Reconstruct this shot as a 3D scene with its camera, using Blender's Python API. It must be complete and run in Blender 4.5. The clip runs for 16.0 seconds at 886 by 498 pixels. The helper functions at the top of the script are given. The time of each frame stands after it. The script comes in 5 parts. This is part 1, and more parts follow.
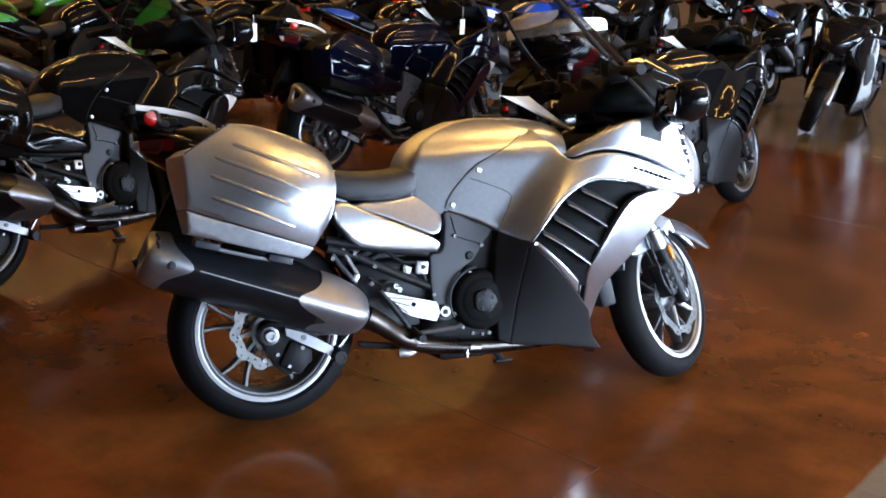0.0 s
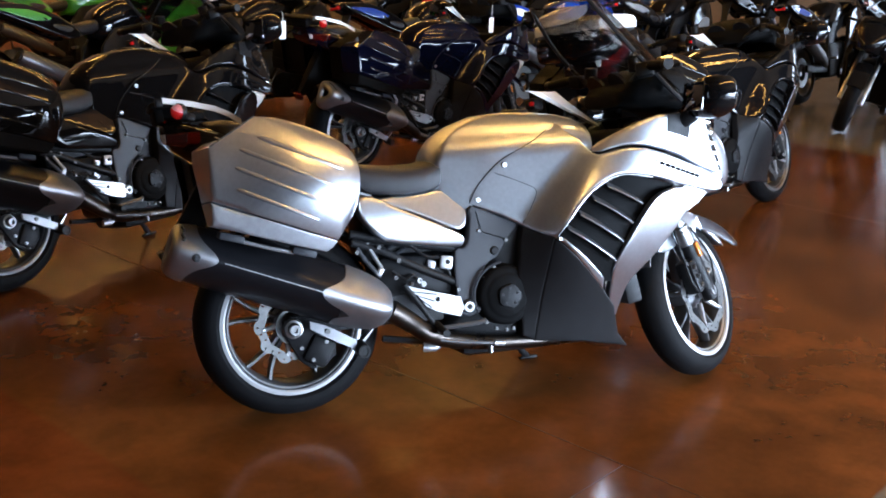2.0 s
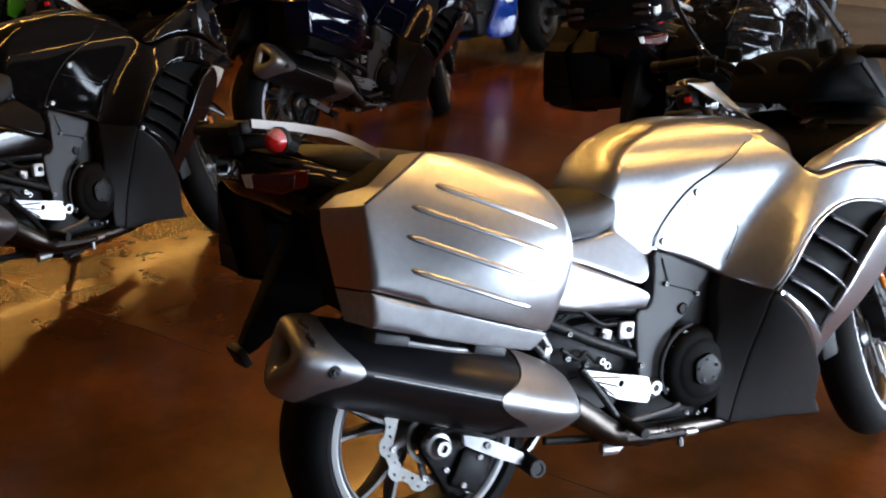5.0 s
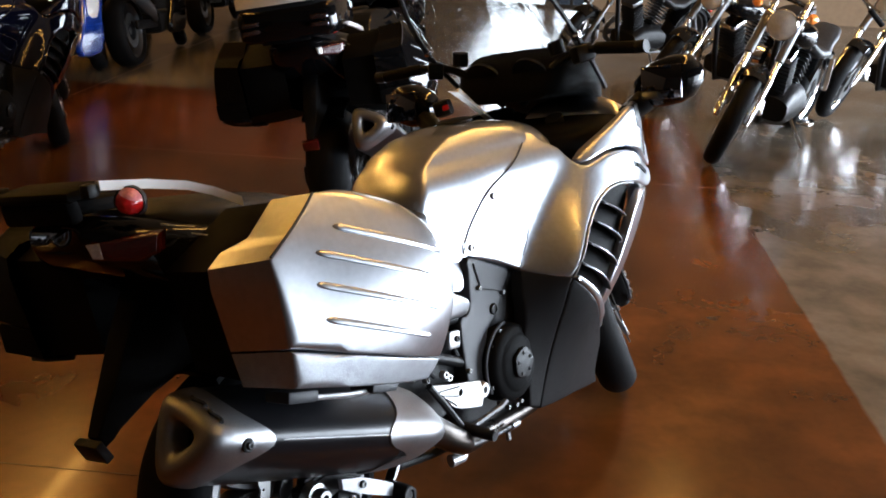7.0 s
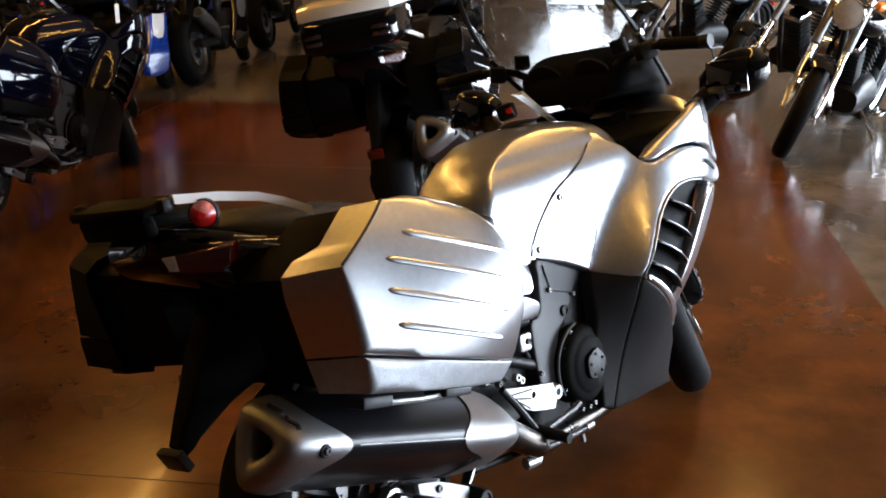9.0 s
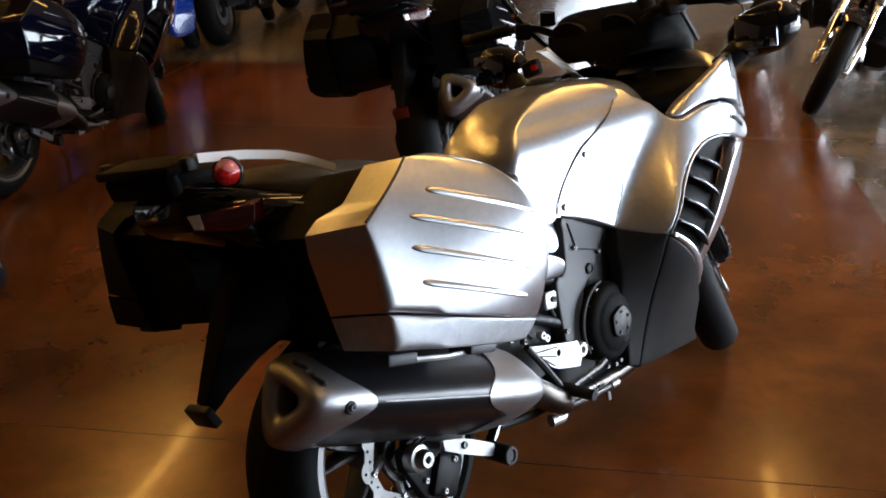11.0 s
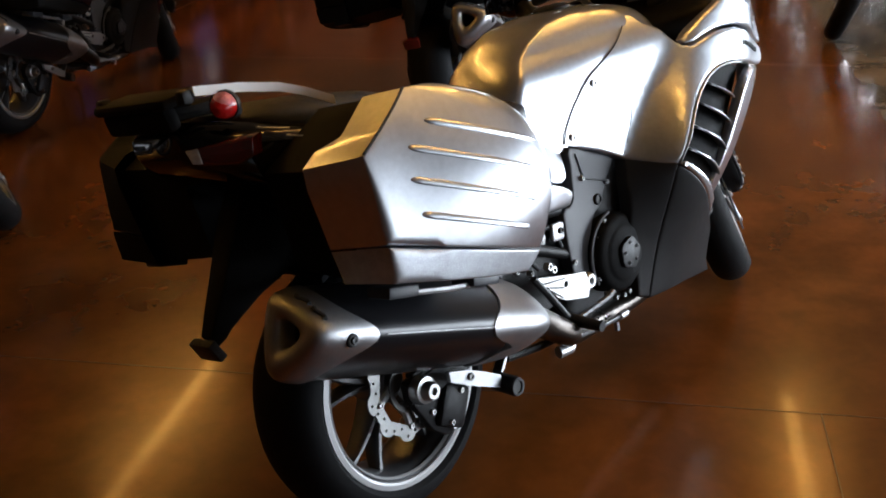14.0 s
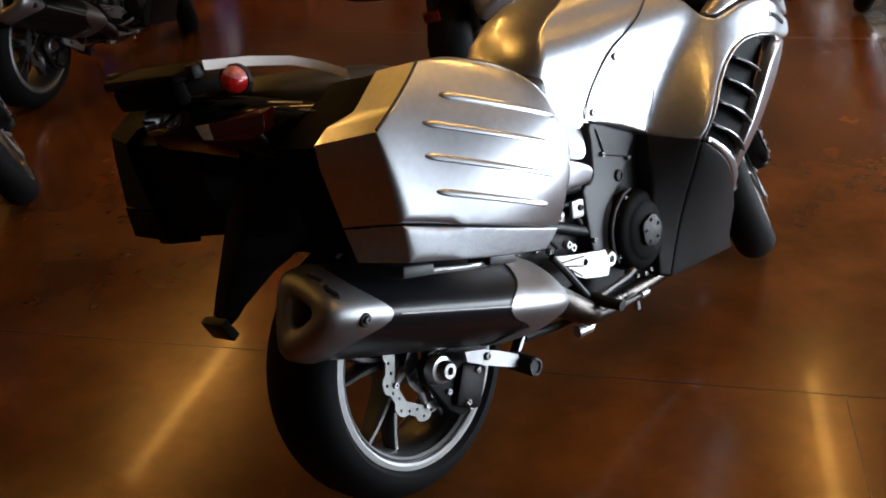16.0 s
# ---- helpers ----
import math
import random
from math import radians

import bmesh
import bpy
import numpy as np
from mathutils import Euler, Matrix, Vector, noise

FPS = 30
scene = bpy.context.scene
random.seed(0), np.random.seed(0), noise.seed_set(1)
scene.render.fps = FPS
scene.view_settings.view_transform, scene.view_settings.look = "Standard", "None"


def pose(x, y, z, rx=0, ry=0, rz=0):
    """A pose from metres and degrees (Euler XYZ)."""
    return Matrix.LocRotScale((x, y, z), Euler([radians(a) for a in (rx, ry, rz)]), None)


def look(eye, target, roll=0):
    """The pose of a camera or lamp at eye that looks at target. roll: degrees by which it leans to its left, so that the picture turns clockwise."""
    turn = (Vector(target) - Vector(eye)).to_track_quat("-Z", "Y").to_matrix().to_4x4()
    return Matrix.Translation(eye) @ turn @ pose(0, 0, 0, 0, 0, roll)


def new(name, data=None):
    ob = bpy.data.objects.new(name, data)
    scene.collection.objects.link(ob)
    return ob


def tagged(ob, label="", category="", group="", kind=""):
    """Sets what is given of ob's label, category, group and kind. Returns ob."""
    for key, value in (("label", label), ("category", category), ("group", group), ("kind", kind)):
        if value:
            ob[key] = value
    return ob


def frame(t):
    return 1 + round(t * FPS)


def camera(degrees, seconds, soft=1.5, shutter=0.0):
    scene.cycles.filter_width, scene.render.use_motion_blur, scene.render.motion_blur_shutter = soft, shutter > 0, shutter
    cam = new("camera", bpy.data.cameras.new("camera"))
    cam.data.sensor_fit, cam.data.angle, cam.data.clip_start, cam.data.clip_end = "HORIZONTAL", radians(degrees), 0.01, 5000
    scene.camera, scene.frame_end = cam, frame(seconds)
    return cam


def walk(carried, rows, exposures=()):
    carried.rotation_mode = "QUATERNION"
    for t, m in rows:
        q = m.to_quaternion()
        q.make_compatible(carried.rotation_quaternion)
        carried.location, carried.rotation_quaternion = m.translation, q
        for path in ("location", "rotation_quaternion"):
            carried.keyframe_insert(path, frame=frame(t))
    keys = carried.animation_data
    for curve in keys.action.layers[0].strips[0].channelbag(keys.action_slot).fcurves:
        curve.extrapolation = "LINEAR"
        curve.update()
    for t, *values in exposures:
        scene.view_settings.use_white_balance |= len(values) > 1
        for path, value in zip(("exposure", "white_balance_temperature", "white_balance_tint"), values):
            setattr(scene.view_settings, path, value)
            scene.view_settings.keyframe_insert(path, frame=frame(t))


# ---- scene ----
cam = camera(45.75, 16.0, soft=1.8, shutter=0.5)
# seconds, place, heading, pitch, roll
ROWS = [
    (0.0, -0.659, -3.256, 1.600, 68.31, -16.96, 2.22),
    (0.5, -0.633, -3.274, 1.571, 68.78, -16.57, 1.73),
    (1.0, -0.658, -3.251, 1.603, 68.74, -17.15, 2.15),
    (1.5, -0.657, -3.251, 1.596, 68.77, -17.25, 2.24),
    (2.0, -0.639, -3.263, 1.576, 70.06, -16.92, 2.04),
    (2.5, -0.650, -3.234, 1.597, 69.24, -16.92, 2.86),
    (3.0, -0.605, -3.178, 1.562, 69.65, -17.75, 2.83),
    (3.5, -0.705, -2.987, 1.521, 68.39, -16.20, -0.17),
    (3.7, -0.795, -2.845, 1.551, 66.82, -16.88, 2.31),
    (5.8, -1.247, -1.473, 1.524, 47.46, -22.09, 1.59),
    (6.0, -1.309, -1.418, 1.521, 42.56, -22.12, 1.84),
    (6.5, -1.451, -1.337, 1.533, 33.18, -21.22, 1.21),
    (7.0, -1.489, -1.393, 1.539, 32.87, -18.52, 2.96),
    (7.5, -1.497, -1.397, 1.536, 34.28, -20.04, 1.77),
    (8.0, -1.496, -1.393, 1.535, 35.17, -20.79, 1.47),
    (8.5, -1.491, -1.386, 1.540, 34.76, -20.05, 1.64),
    (9.0, -1.498, -1.391, 1.535, 36.64, -18.27, -0.04),
    (9.2, -1.490, -1.393, 1.545, 36.09, -18.51, 0.96),
    (11.3, -1.494, -1.395, 1.529, 38.34, -20.50, -0.90),
    (11.5, -1.494, -1.395, 1.529, 38.34, -20.50, -0.90),
    (12.0, -1.500, -1.390, 1.529, 37.61, -20.50, -0.84),
    (12.5, -1.506, -1.404, 1.528, 37.97, -21.31, -1.07),
    (13.0, -1.496, -1.398, 1.521, 38.57, -22.94, -1.66),
    (13.5, -1.479, -1.399, 1.523, 38.88, -23.40, -1.83),
    (14.0, -1.459, -1.417, 1.522, 39.64, -24.07, -1.89),
    (14.5, -1.439, -1.416, 1.514, 39.81, -25.35, -2.19),
    (15.0, -1.441, -1.411, 1.513, 39.84, -25.27, -2.54),
    (15.5, -1.445, -1.398, 1.513, 39.73, -25.15, -2.34),
    (16.0, -1.419, -1.402, 1.510, 41.08, -25.41, -2.32),
]
walk(cam, [(t, pose(x, y, z, 90 + p, 0, h - 90) @ pose(0, 0, 0, 0, 0, r)) for t, x, y, z, h, p, r in ROWS],
     exposures=[(0.0, 0.72, 5400, 10), (3.7, 0.72, 5400, 10), (5.8, 0.18, 6100, 10), (9.2, 0.18, 6100, 10), (16.0, -0.14, 6300, 10)])

# ---- light: daylight through the shop front, warm lamps under the ceiling ----
world = bpy.data.worlds.new("sky")
scene.world = world
world.use_nodes = True
sky = world.node_tree.nodes.new("ShaderNodeTexSky")
sky.sky_type, sky.sun_disc, sky.sun_elevation, sky.sun_rotation = "NISHITA", False, radians(48), radians(150)
world.node_tree.links.new(sky.outputs["Color"], world.node_tree.nodes["Background"].inputs["Color"])
world.node_tree.nodes["Background"].inputs["Strength"].default_value = 0.12


def area_lamp(m, sx, sy, watts, colour, shape="RECTANGLE"):
    lamp = bpy.data.lights.new("area", "AREA")
    lamp.shape, lamp.size, lamp.size_y, lamp.energy, lamp.color = shape, sx, sy, watts, colour
    ob = new("lamp_light", lamp)
    ob.matrix_world = m
    return ob


# the room lies askew to the bikes: its long axis u, its cross axis v
ROOM = pose(0, 0, 0, 0, 0, 28.5)
END, BACK, SIDE, FRONT, CEIL = 14.5, -11.0, 13.0, -8.6, 4.89
DAY = (0.84, 0.92, 1.0)
# shop-front windows (u from, u to, z from, z to), and the glass door at the far end (v from, v to, z from, z to)
WINDOWS = [(-8.25 + 2.9 * i, -5.6 + 2.9 * i, 0.06, 2.05) for i in range(7)]
DOOR = (-0.62, 0.18, 0.02, 2.4)
SLIT = (-1.27, -0.78, 0.02, 2.4)
# sky stand-in lamps, strengths set by hand to shape reflections; first two nearly off
for u0, u1, z0, z1 in WINDOWS:
    area_lamp(ROOM @ look(((u0 + u1) / 2, FRONT - 0.1, (z0 + z1) / 2), ((u0 + u1) / 2, 0, (z0 + z1) / 2)),
              u1 - u0, z1 - z0, (2.5 if u0 < -2.6 else 45.0 if u0 < 0 else 125.0 if u0 < 4 else 100.0) * (u1 - u0) * (z1 - z0), DAY)
for v0, v1, z0, z1 in (DOOR, SLIT):
    area_lamp(ROOM @ look((END + 0.12, (v0 + v1) / 2, 1.2), (0, (v0 + v1) / 2, 1.2)), v1 - v0, 2.3, 24.0 * (v1 - v0) * 2.3, DAY)
# rows of warm lamps hung under the ceiling (u, v)
# the last two are unseen extras, added to warm the floor ahead
LAMPS = [(u, v) for v in (-2.23, 4.12, 10.4) for u in (0.1, 3.3, 6.58)] + [(9.86, 10.4), (13.0, 10.4)]


# ---- materials ----
def material(name, colour, rough=0.5, metal=0.0, coat=0.0, coat_rough=0.03, grain=0.0, grain_scale=60.0, bump=0.0, bump_scale=400.0,
             rough_var=0.0, spec=0.5):
    """A surface with two scales of variation: slow stains over grain, and a fine relief."""
    m = bpy.data.materials.new(name)
    m.use_nodes = True
    nt = m.node_tree
    b = nt.nodes["Principled BSDF"]
    b.inputs["Base Color"].default_value = (*colour, 1)
    b.inputs["Roughness"].default_value, b.inputs["Metallic"].default_value = rough, metal
    b.inputs["Coat Weight"].default_value, b.inputs["Coat Roughness"].default_value = coat, coat_rough
    b.inputs["Specular IOR Level"].default_value = spec
    co = nt.nodes.new("ShaderNodeTexCoord")

    def noise_at(scale, detail=4.0):
        n = nt.nodes.new("ShaderNodeTexNoise")
        n.inputs["Scale"].default_value, n.inputs["Detail"].default_value = scale, detail
        nt.links.new(co.outputs["Object"], n.inputs["Vector"])
        return n

    if grain:
        n1, n2 = noise_at(grain_scale), noise_at(grain_scale / 12, 3)
        add = nt.nodes.new("ShaderNodeMath")
        add.operation = "ADD"
        nt.links.new(n1.outputs["Fac"], add.inputs[0])
        nt.links.new(n2.outputs["Fac"], add.inputs[1])
        ramp = nt.nodes.new("ShaderNodeMapRange")
        ramp.inputs["From Min"].default_value, ramp.inputs["From Max"].default_value = 0.7, 1.3
        ramp.inputs["To Min"].default_value, ramp.inputs["To Max"].default_value = 1 - grain, 1 + grain
        nt.links.new(add.outputs[0], ramp.inputs["Value"])
        mul = nt.nodes.new("ShaderNodeMix")
        mul.data_type, mul.blend_type = "RGBA", "MULTIPLY"
        mul.inputs["Factor"].default_value = 1
        mul.inputs["A"].default_value = (*colour, 1)
        nt.links.new(ramp.outputs["Result"], mul.inputs["B"])
        nt.links.new(mul.outputs["Result"], b.inputs["Base Color"])
    if rough_var:
        n3 = noise_at(9.0, 5)
        r = nt.nodes.new("ShaderNodeMapRange")
        r.inputs["From Min"].default_value, r.inputs["From Max"].default_value = 0.3, 0.7
        r.inputs["To Min"].default_value, r.inputs["To Max"].default_value = max(0.02, rough - rough_var), rough + rough_var
        nt.links.new(n3.outputs["Fac"], r.inputs["Value"])
        nt.links.new(r.outputs["Result"], b.inputs["Roughness"])
    if bump:
        n4 = noise_at(bump_scale, 2)
        bp = nt.nodes.new("ShaderNodeBump")
        bp.inputs["Strength"].default_value, bp.inputs["Distance"].default_value = bump, 0.002
        nt.links.new(n4.outputs["Fac"], bp.inputs["Height"])
        nt.links.new(bp.outputs["Normal"], b.inputs["Normal"])
    return m


SILVER = material("silver_metallic_paint", (0.52, 0.54, 0.58), 0.34, 1.0, coat=1.0, coat_rough=0.02, grain=0.08, grain_scale=900, rough_var=0.02)
BAND = material("textured_silver_plastic", (0.36, 0.375, 0.40), 0.50, 0.9, grain=0.16, grain_scale=500, bump=0.5, bump_scale=500)
BLACK = material("black_gloss_paint", (0.003, 0.003, 0.0034), 0.045, 0.0, spec=0.27, coat=0.04, coat_rough=0.03, grain=0.2, grain_scale=300)
BLUE = material("midnight_blue_paint", (0.0015, 0.0022, 0.009), 0.045, 0.0, spec=0.27, coat=0.04, coat_rough=0.03, grain=0.2, grain_scale=300)
GREEN = material("lime_green_paint", (0.045, 0.23, 0.010), 0.2, 0.0, coat=1.0, grain=0.06, grain_scale=200)
RACE_BLUE = material("bright_blue_paint", (0.006, 0.035, 0.26), 0.2, 0.0, coat=1.0, grain=0.06, grain_scale=200)
WHITE = material("white_gloss_paint", (0.78, 0.77, 0.74), 0.22, 0.0, coat=0.8, grain=0.04, grain_scale=120)
RED = material("dark_red_paint", (0.22, 0.012, 0.01), 0.2, 0.1, coat=1.0, grain=0.08, grain_scale=120)
PLASTIC = material("black_moulded_plastic", (0.007, 0.007, 0.0075), 0.46, 0.0, spec=0.2, grain=0.2, grain_scale=350, bump=0.3, bump_scale=700)
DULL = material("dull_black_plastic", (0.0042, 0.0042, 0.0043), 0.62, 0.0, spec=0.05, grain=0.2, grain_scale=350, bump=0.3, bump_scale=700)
GREY = material("dark_grey_frame_paint", (0.026, 0.027, 0.031), 0.45, 0.0, spec=0.25, grain=0.1, grain_scale=300, bump=0.15, bump_scale=900)
VINYL = material("black_seat_vinyl", (0.016, 0.016, 0.018), 0.45, 0.0, spec=0.3, grain=0.12, grain_scale=260, bump=0.5, bump_scale=900)
RUBBER = material("tyre_rubber", (0.004, 0.004, 0.0044), 0.66, 0.0, spec=0.10, grain=0.25, grain_scale=150, bump=0.4, bump_scale=600)
ENGINE = material("black_engine_casting", (0.007, 0.007, 0.0075), 0.40, 0.1, spec=0.14, grain=0.2, grain_scale=200, bump=0.5, bump_scale=350)
ALLOY = material("polished_alloy", (0.25, 0.25, 0.25), 0.36, 1.0, grain=0.07, grain_scale=220, rough_var=0.08)
CAST = material("cast_silver_alloy", (0.34, 0.34, 0.345), 0.4, 0.85, grain=0.1, grain_scale=300, bump=0.25, bump_scale=800)
CAPMETAL = material("dull_cast_alloy", (0.25, 0.25, 0.26), 0.40, 0.9, grain=0.1, grain_scale=300, bump=0.2, bump_scale=800)
SATIN = material("satin_silver_paint", (0.74, 0.74, 0.74), 0.30, 0.1, grain=0.05, grain_scale=300)
MACHINED = material("machined_alloy", (0.42, 0.42, 0.425), 0.5, 0.5, grain=0.06, grain_scale=260, rough_var=0.05)
STEEL = material("brushed_disc_steel", (0.13, 0.13, 0.128), 0.48, 1.0, grain=0.12, grain_scale=180, rough_var=0.06)
PIPE = material("heat_tinted_pipe", (0.055, 0.047, 0.041), 0.32, 1.0, grain=0.18, grain_scale=40, rough_var=0.08)
CHROME = material("chrome", (0.80, 0.80, 0.80), 0.07, 1.0, grain=0.03, grain_scale=60)
GUNMETAL = material("gunmetal_wheel_paint", (0.10, 0.10, 0.104), 0.36, 0.7, grain=0.1, grain_scale=260)
SLEEVE = material("satin_black_sleeve", (0.006, 0.006, 0.007), 0.28, 0.0, spec=0.14, coat=0.06, coat_rough=0.1, grain=0.15, grain_scale=300)
LENS_RED = material("red_lens", (0.55, 0.012, 0.012), 0.12, 0.0, coat=1.0, grain=0.25, grain_scale=160, bump=0.6, bump_scale=160)
LENS_CLEAR = material("clear_lens", (0.55, 0.54, 0.52), 0.08, 0.3, coat=1.0, grain=0.2, grain_scale=160, bump=0.6, bump_scale=160)
TAIL_RED = material("dark_red_lens", (0.06, 0.004, 0.004), 0.10, 0.0, coat=1.0, grain=0.25, grain_scale=160, bump=0.4, bump_scale=160)
SMOKED = material("smoked_lens", (0.04, 0.026, 0.026), 0.12, 0.2, coat=1.0, grain=0.25, grain_scale=160, bump=0.4, bump_scale=160)
LENS_PALE = material("pale_pink_lens", (0.62, 0.20, 0.22), 0.15, 0.0, coat=1.0, grain=0.3, grain_scale=300, bump=0.6, bump_scale=200)
AMBER = material("amber_lens", (0.75, 0.22, 0.03), 0.15, 0.0, coat=1.0, grain=0.15, grain_scale=150)
PAPER = material("white_card", (0.80, 0.79, 0.76), 0.7, 0.0, grain=0.04, grain_scale=60)
# soot in the outlets; in grooves, recesses and gaps, shade as colour
DARKHOLE = material("soot_and_recess_shade", (0.006, 0.006, 0.006), 0.8, 0.0, grain=0.2, grain_scale=60)
JOINT = material("joint_filler", (0.045, 0.016, 0.005), 0.5, 0.0, grain=0.3, grain_scale=60)
MIRROR = material("mirror_glass", (0.14, 0.14, 0.15), 0.02, 1.0, grain=0.02, grain_scale=30)
DARK_WALL = material("dark_brown_wall_paint", (0.045, 0.030, 0.020), 0.8, 0.0, grain=0.12, grain_scale=12, bump=0.3, bump_scale=60)
PLASTER = material("tan_plaster", (0.17, 0.105, 0.055), 0.85, 0.0, grain=0.12, grain_scale=12, bump=0.3, bump_scale=60)
CEILING = material("tan_ceiling_paint", (0.11, 0.062, 0.024), 0.85, 0.0, grain=0.15, grain_scale=8)
FRAME = material("dark_bronze_frame", (0.03, 0.025, 0.02), 0.4, 0.6, grain=0.1, grain_scale=80)

GLASS = bpy.data.materials.new("window_glass")
GLASS.use_nodes = True
gb = GLASS.node_tree.nodes["Principled BSDF"]
gb.inputs["Transmission Weight"].default_value, gb.inputs["Roughness"].default_value, gb.inputs["IOR"].default_value = 1.0, 0.0, 1.45


def screen_material(name, tint):
    """Thin screen plastic that lets the light through, tinted."""
    m = bpy.data.materials.new(name)
    m.use_nodes = True
    b = m.node_tree.nodes["Principled BSDF"]
    b.inputs["Transmission Weight"].default_value, b.inputs["Roughness"].default_value, b.inputs["IOR"].default_value = 1.0, 0.0, 1.06
    b.inputs["Base Color"].default_value = (*tint, 1)
    return m


SMOKE = screen_material("smoked_screen", (0.74, 0.76, 0.75))
CLEAR = screen_material("clear_screen", (0.97, 0.97, 0.96))

BULB = bpy.data.materials.new("lit_bulb")
BULB.use_nodes = True
gb = BULB.node_tree.nodes["Principled BSDF"]
gb.inputs["Emission Color"].default_value, gb.inputs["Emission Strength"].default_value = (1.0, 0.50, 0.09, 1), 43.0

def floor_material():
    """Polished stained concrete: bands of brown, red and grey laid askew, clouded stains, fine cracks and a wavy gloss."""
    m = bpy.data.materials.new("polished_stained_concrete")
    m.use_nodes = True
    nt = m.node_tree
    b = nt.nodes["Principled BSDF"]
    co = nt.nodes.new("ShaderNodeTexCoord")
    mp = nt.nodes.new("ShaderNodeMapping")
    nt.links.new(co.outputs["Object"], mp.inputs["Vector"])
    wob = nt.nodes.new("ShaderNodeTexNoise")
    wob.inputs["Scale"].default_value, wob.inputs["Detail"].default_value = 7.0, 2
    nt.links.new(co.outputs["Object"], wob.inputs["Vector"])
    sep = nt.nodes.new("ShaderNodeSeparateXYZ")
    nt.links.new(mp.outputs["Vector"], sep.inputs[0])

    def math_node(op, a, c, clamp=False):
        n = nt.nodes.new("ShaderNodeMath")
        n.operation, n.use_clamp = op, clamp
        for i, v in enumerate((a, c)):
            if isinstance(v, (int, float)):
                n.inputs[i].default_value = v
            else:
                nt.links.new(v, n.inputs[i])
        return n.outputs[0]

    def mix(fac, a, c, kind="MIX"):
        n = nt.nodes.new("ShaderNodeMix")
        n.data_type, n.blend_type = "RGBA", kind
        for key, v in (("Factor", fac), ("A", a), ("B", c)):
            if isinstance(v, (int, float)):
                n.inputs[key].default_value = v
            elif isinstance(v, tuple):
                n.inputs[key].default_value = (*v, 1)
            else:
                nt.links.new(v, n.inputs[key])
        return n.outputs["Result"]

    shift = math_node("MULTIPLY", math_node("SUBTRACT", wob.outputs["Fac"], 0.5), 0.03)
    u = math_node("ADD", sep.outputs["X"], shift)
    v = math_node("ADD", sep.outputs["Y"], shift)

    def above(x, edge):
        return math_node("MULTIPLY", math_node("SUBTRACT", x, edge), 60.0, True)

    brown, red, grey = (0.095, 0.0325, 0.0075), (0.099, 0.0270, 0.0064), (0.115, 0.097, 0.076)
    red_band = math_node("MULTIPLY", math_node("SUBTRACT", above(u, 4.10), above(u, 6.12), True), above(v, 0.9))
    col = mix(math_node("MAXIMUM", red_band, math_node("SUBTRACT", 1.0, above(u, -0.65), True)), brown, red)
    col = mix(math_node("MAXIMUM", above(u, 6.12), math_node("SUBTRACT", 1.0, above(v, -1.70), True)), col, grey)
    for scale, lo, hi in ((1.3, 0.70, 1.34), (5.0, 0.84, 1.18), (26.0, 0.95, 1.05)):
        n = nt.nodes.new("ShaderNodeTexNoise")
        n.inputs["Scale"].default_value, n.inputs["Detail"].default_value, n.inputs["Distortion"].default_value = scale, 3, 0.3
        nt.links.new(co.outputs["Object"], n.inputs["Vector"])
        r = nt.nodes.new("ShaderNodeMapRange")
        r.inputs["From Min"].default_value, r.inputs["From Max"].default_value = 0.3, 0.7
        r.inputs["To Min"].default_value, r.inputs["To Max"].default_value = lo, hi
        r.interpolation_type = "SMOOTHSTEP"
        nt.links.new(n.outputs["Fac"], r.inputs["Value"])
        col = mix(1.0, col, r.outputs["Result"], "MULTIPLY")
    nt.links.new(col, b.inputs["Base Color"])
    rn = nt.nodes.new("ShaderNodeTexNoise")
    rn.inputs["Scale"].default_value, rn.inputs["Detail"].default_value = 3.0, 2
    nt.links.new(co.outputs["Object"], rn.inputs["Vector"])
    rr = nt.nodes.new("ShaderNodeMapRange")
    rr.inputs["From Min"].default_value, rr.inputs["From Max"].default_value = 0.3, 0.7
    rr.inputs["To Min"].default_value, rr.inputs["To Max"].default_value = 0.16, 0.24
    nt.links.new(rn.outputs["Fac"], rr.inputs["Value"])
    nt.links.new(rr.outputs["Result"], b.inputs["Roughness"])
    b.inputs["Specular IOR Level"].default_value = 0.25
    b.inputs["Specular Tint"].default_value = (1.0, 0.58, 0.30, 1)
    b.inputs["Coat Weight"].default_value, b.inputs["Coat Roughness"].default_value = 0.07, 0.05
    wave = nt.nodes.new("ShaderNodeTexNoise")
    wave.inputs["Scale"].default_value, wave.inputs["Detail"].default_value = 1.1, 0
    nt.links.new(co.outputs["Object"], wave.inputs["Vector"])
    bp = nt.nodes.new("ShaderNodeBump")
    bp.inputs["Strength"].default_value, bp.inputs["Distance"].default_value = 0.03, 0.010
    nt.links.new(wave.outputs["Fac"], bp.inputs["Height"])
    nt.links.new(bp.outputs["Normal"], b.inputs["Normal"])
    return m


FLOOR = floor_material()


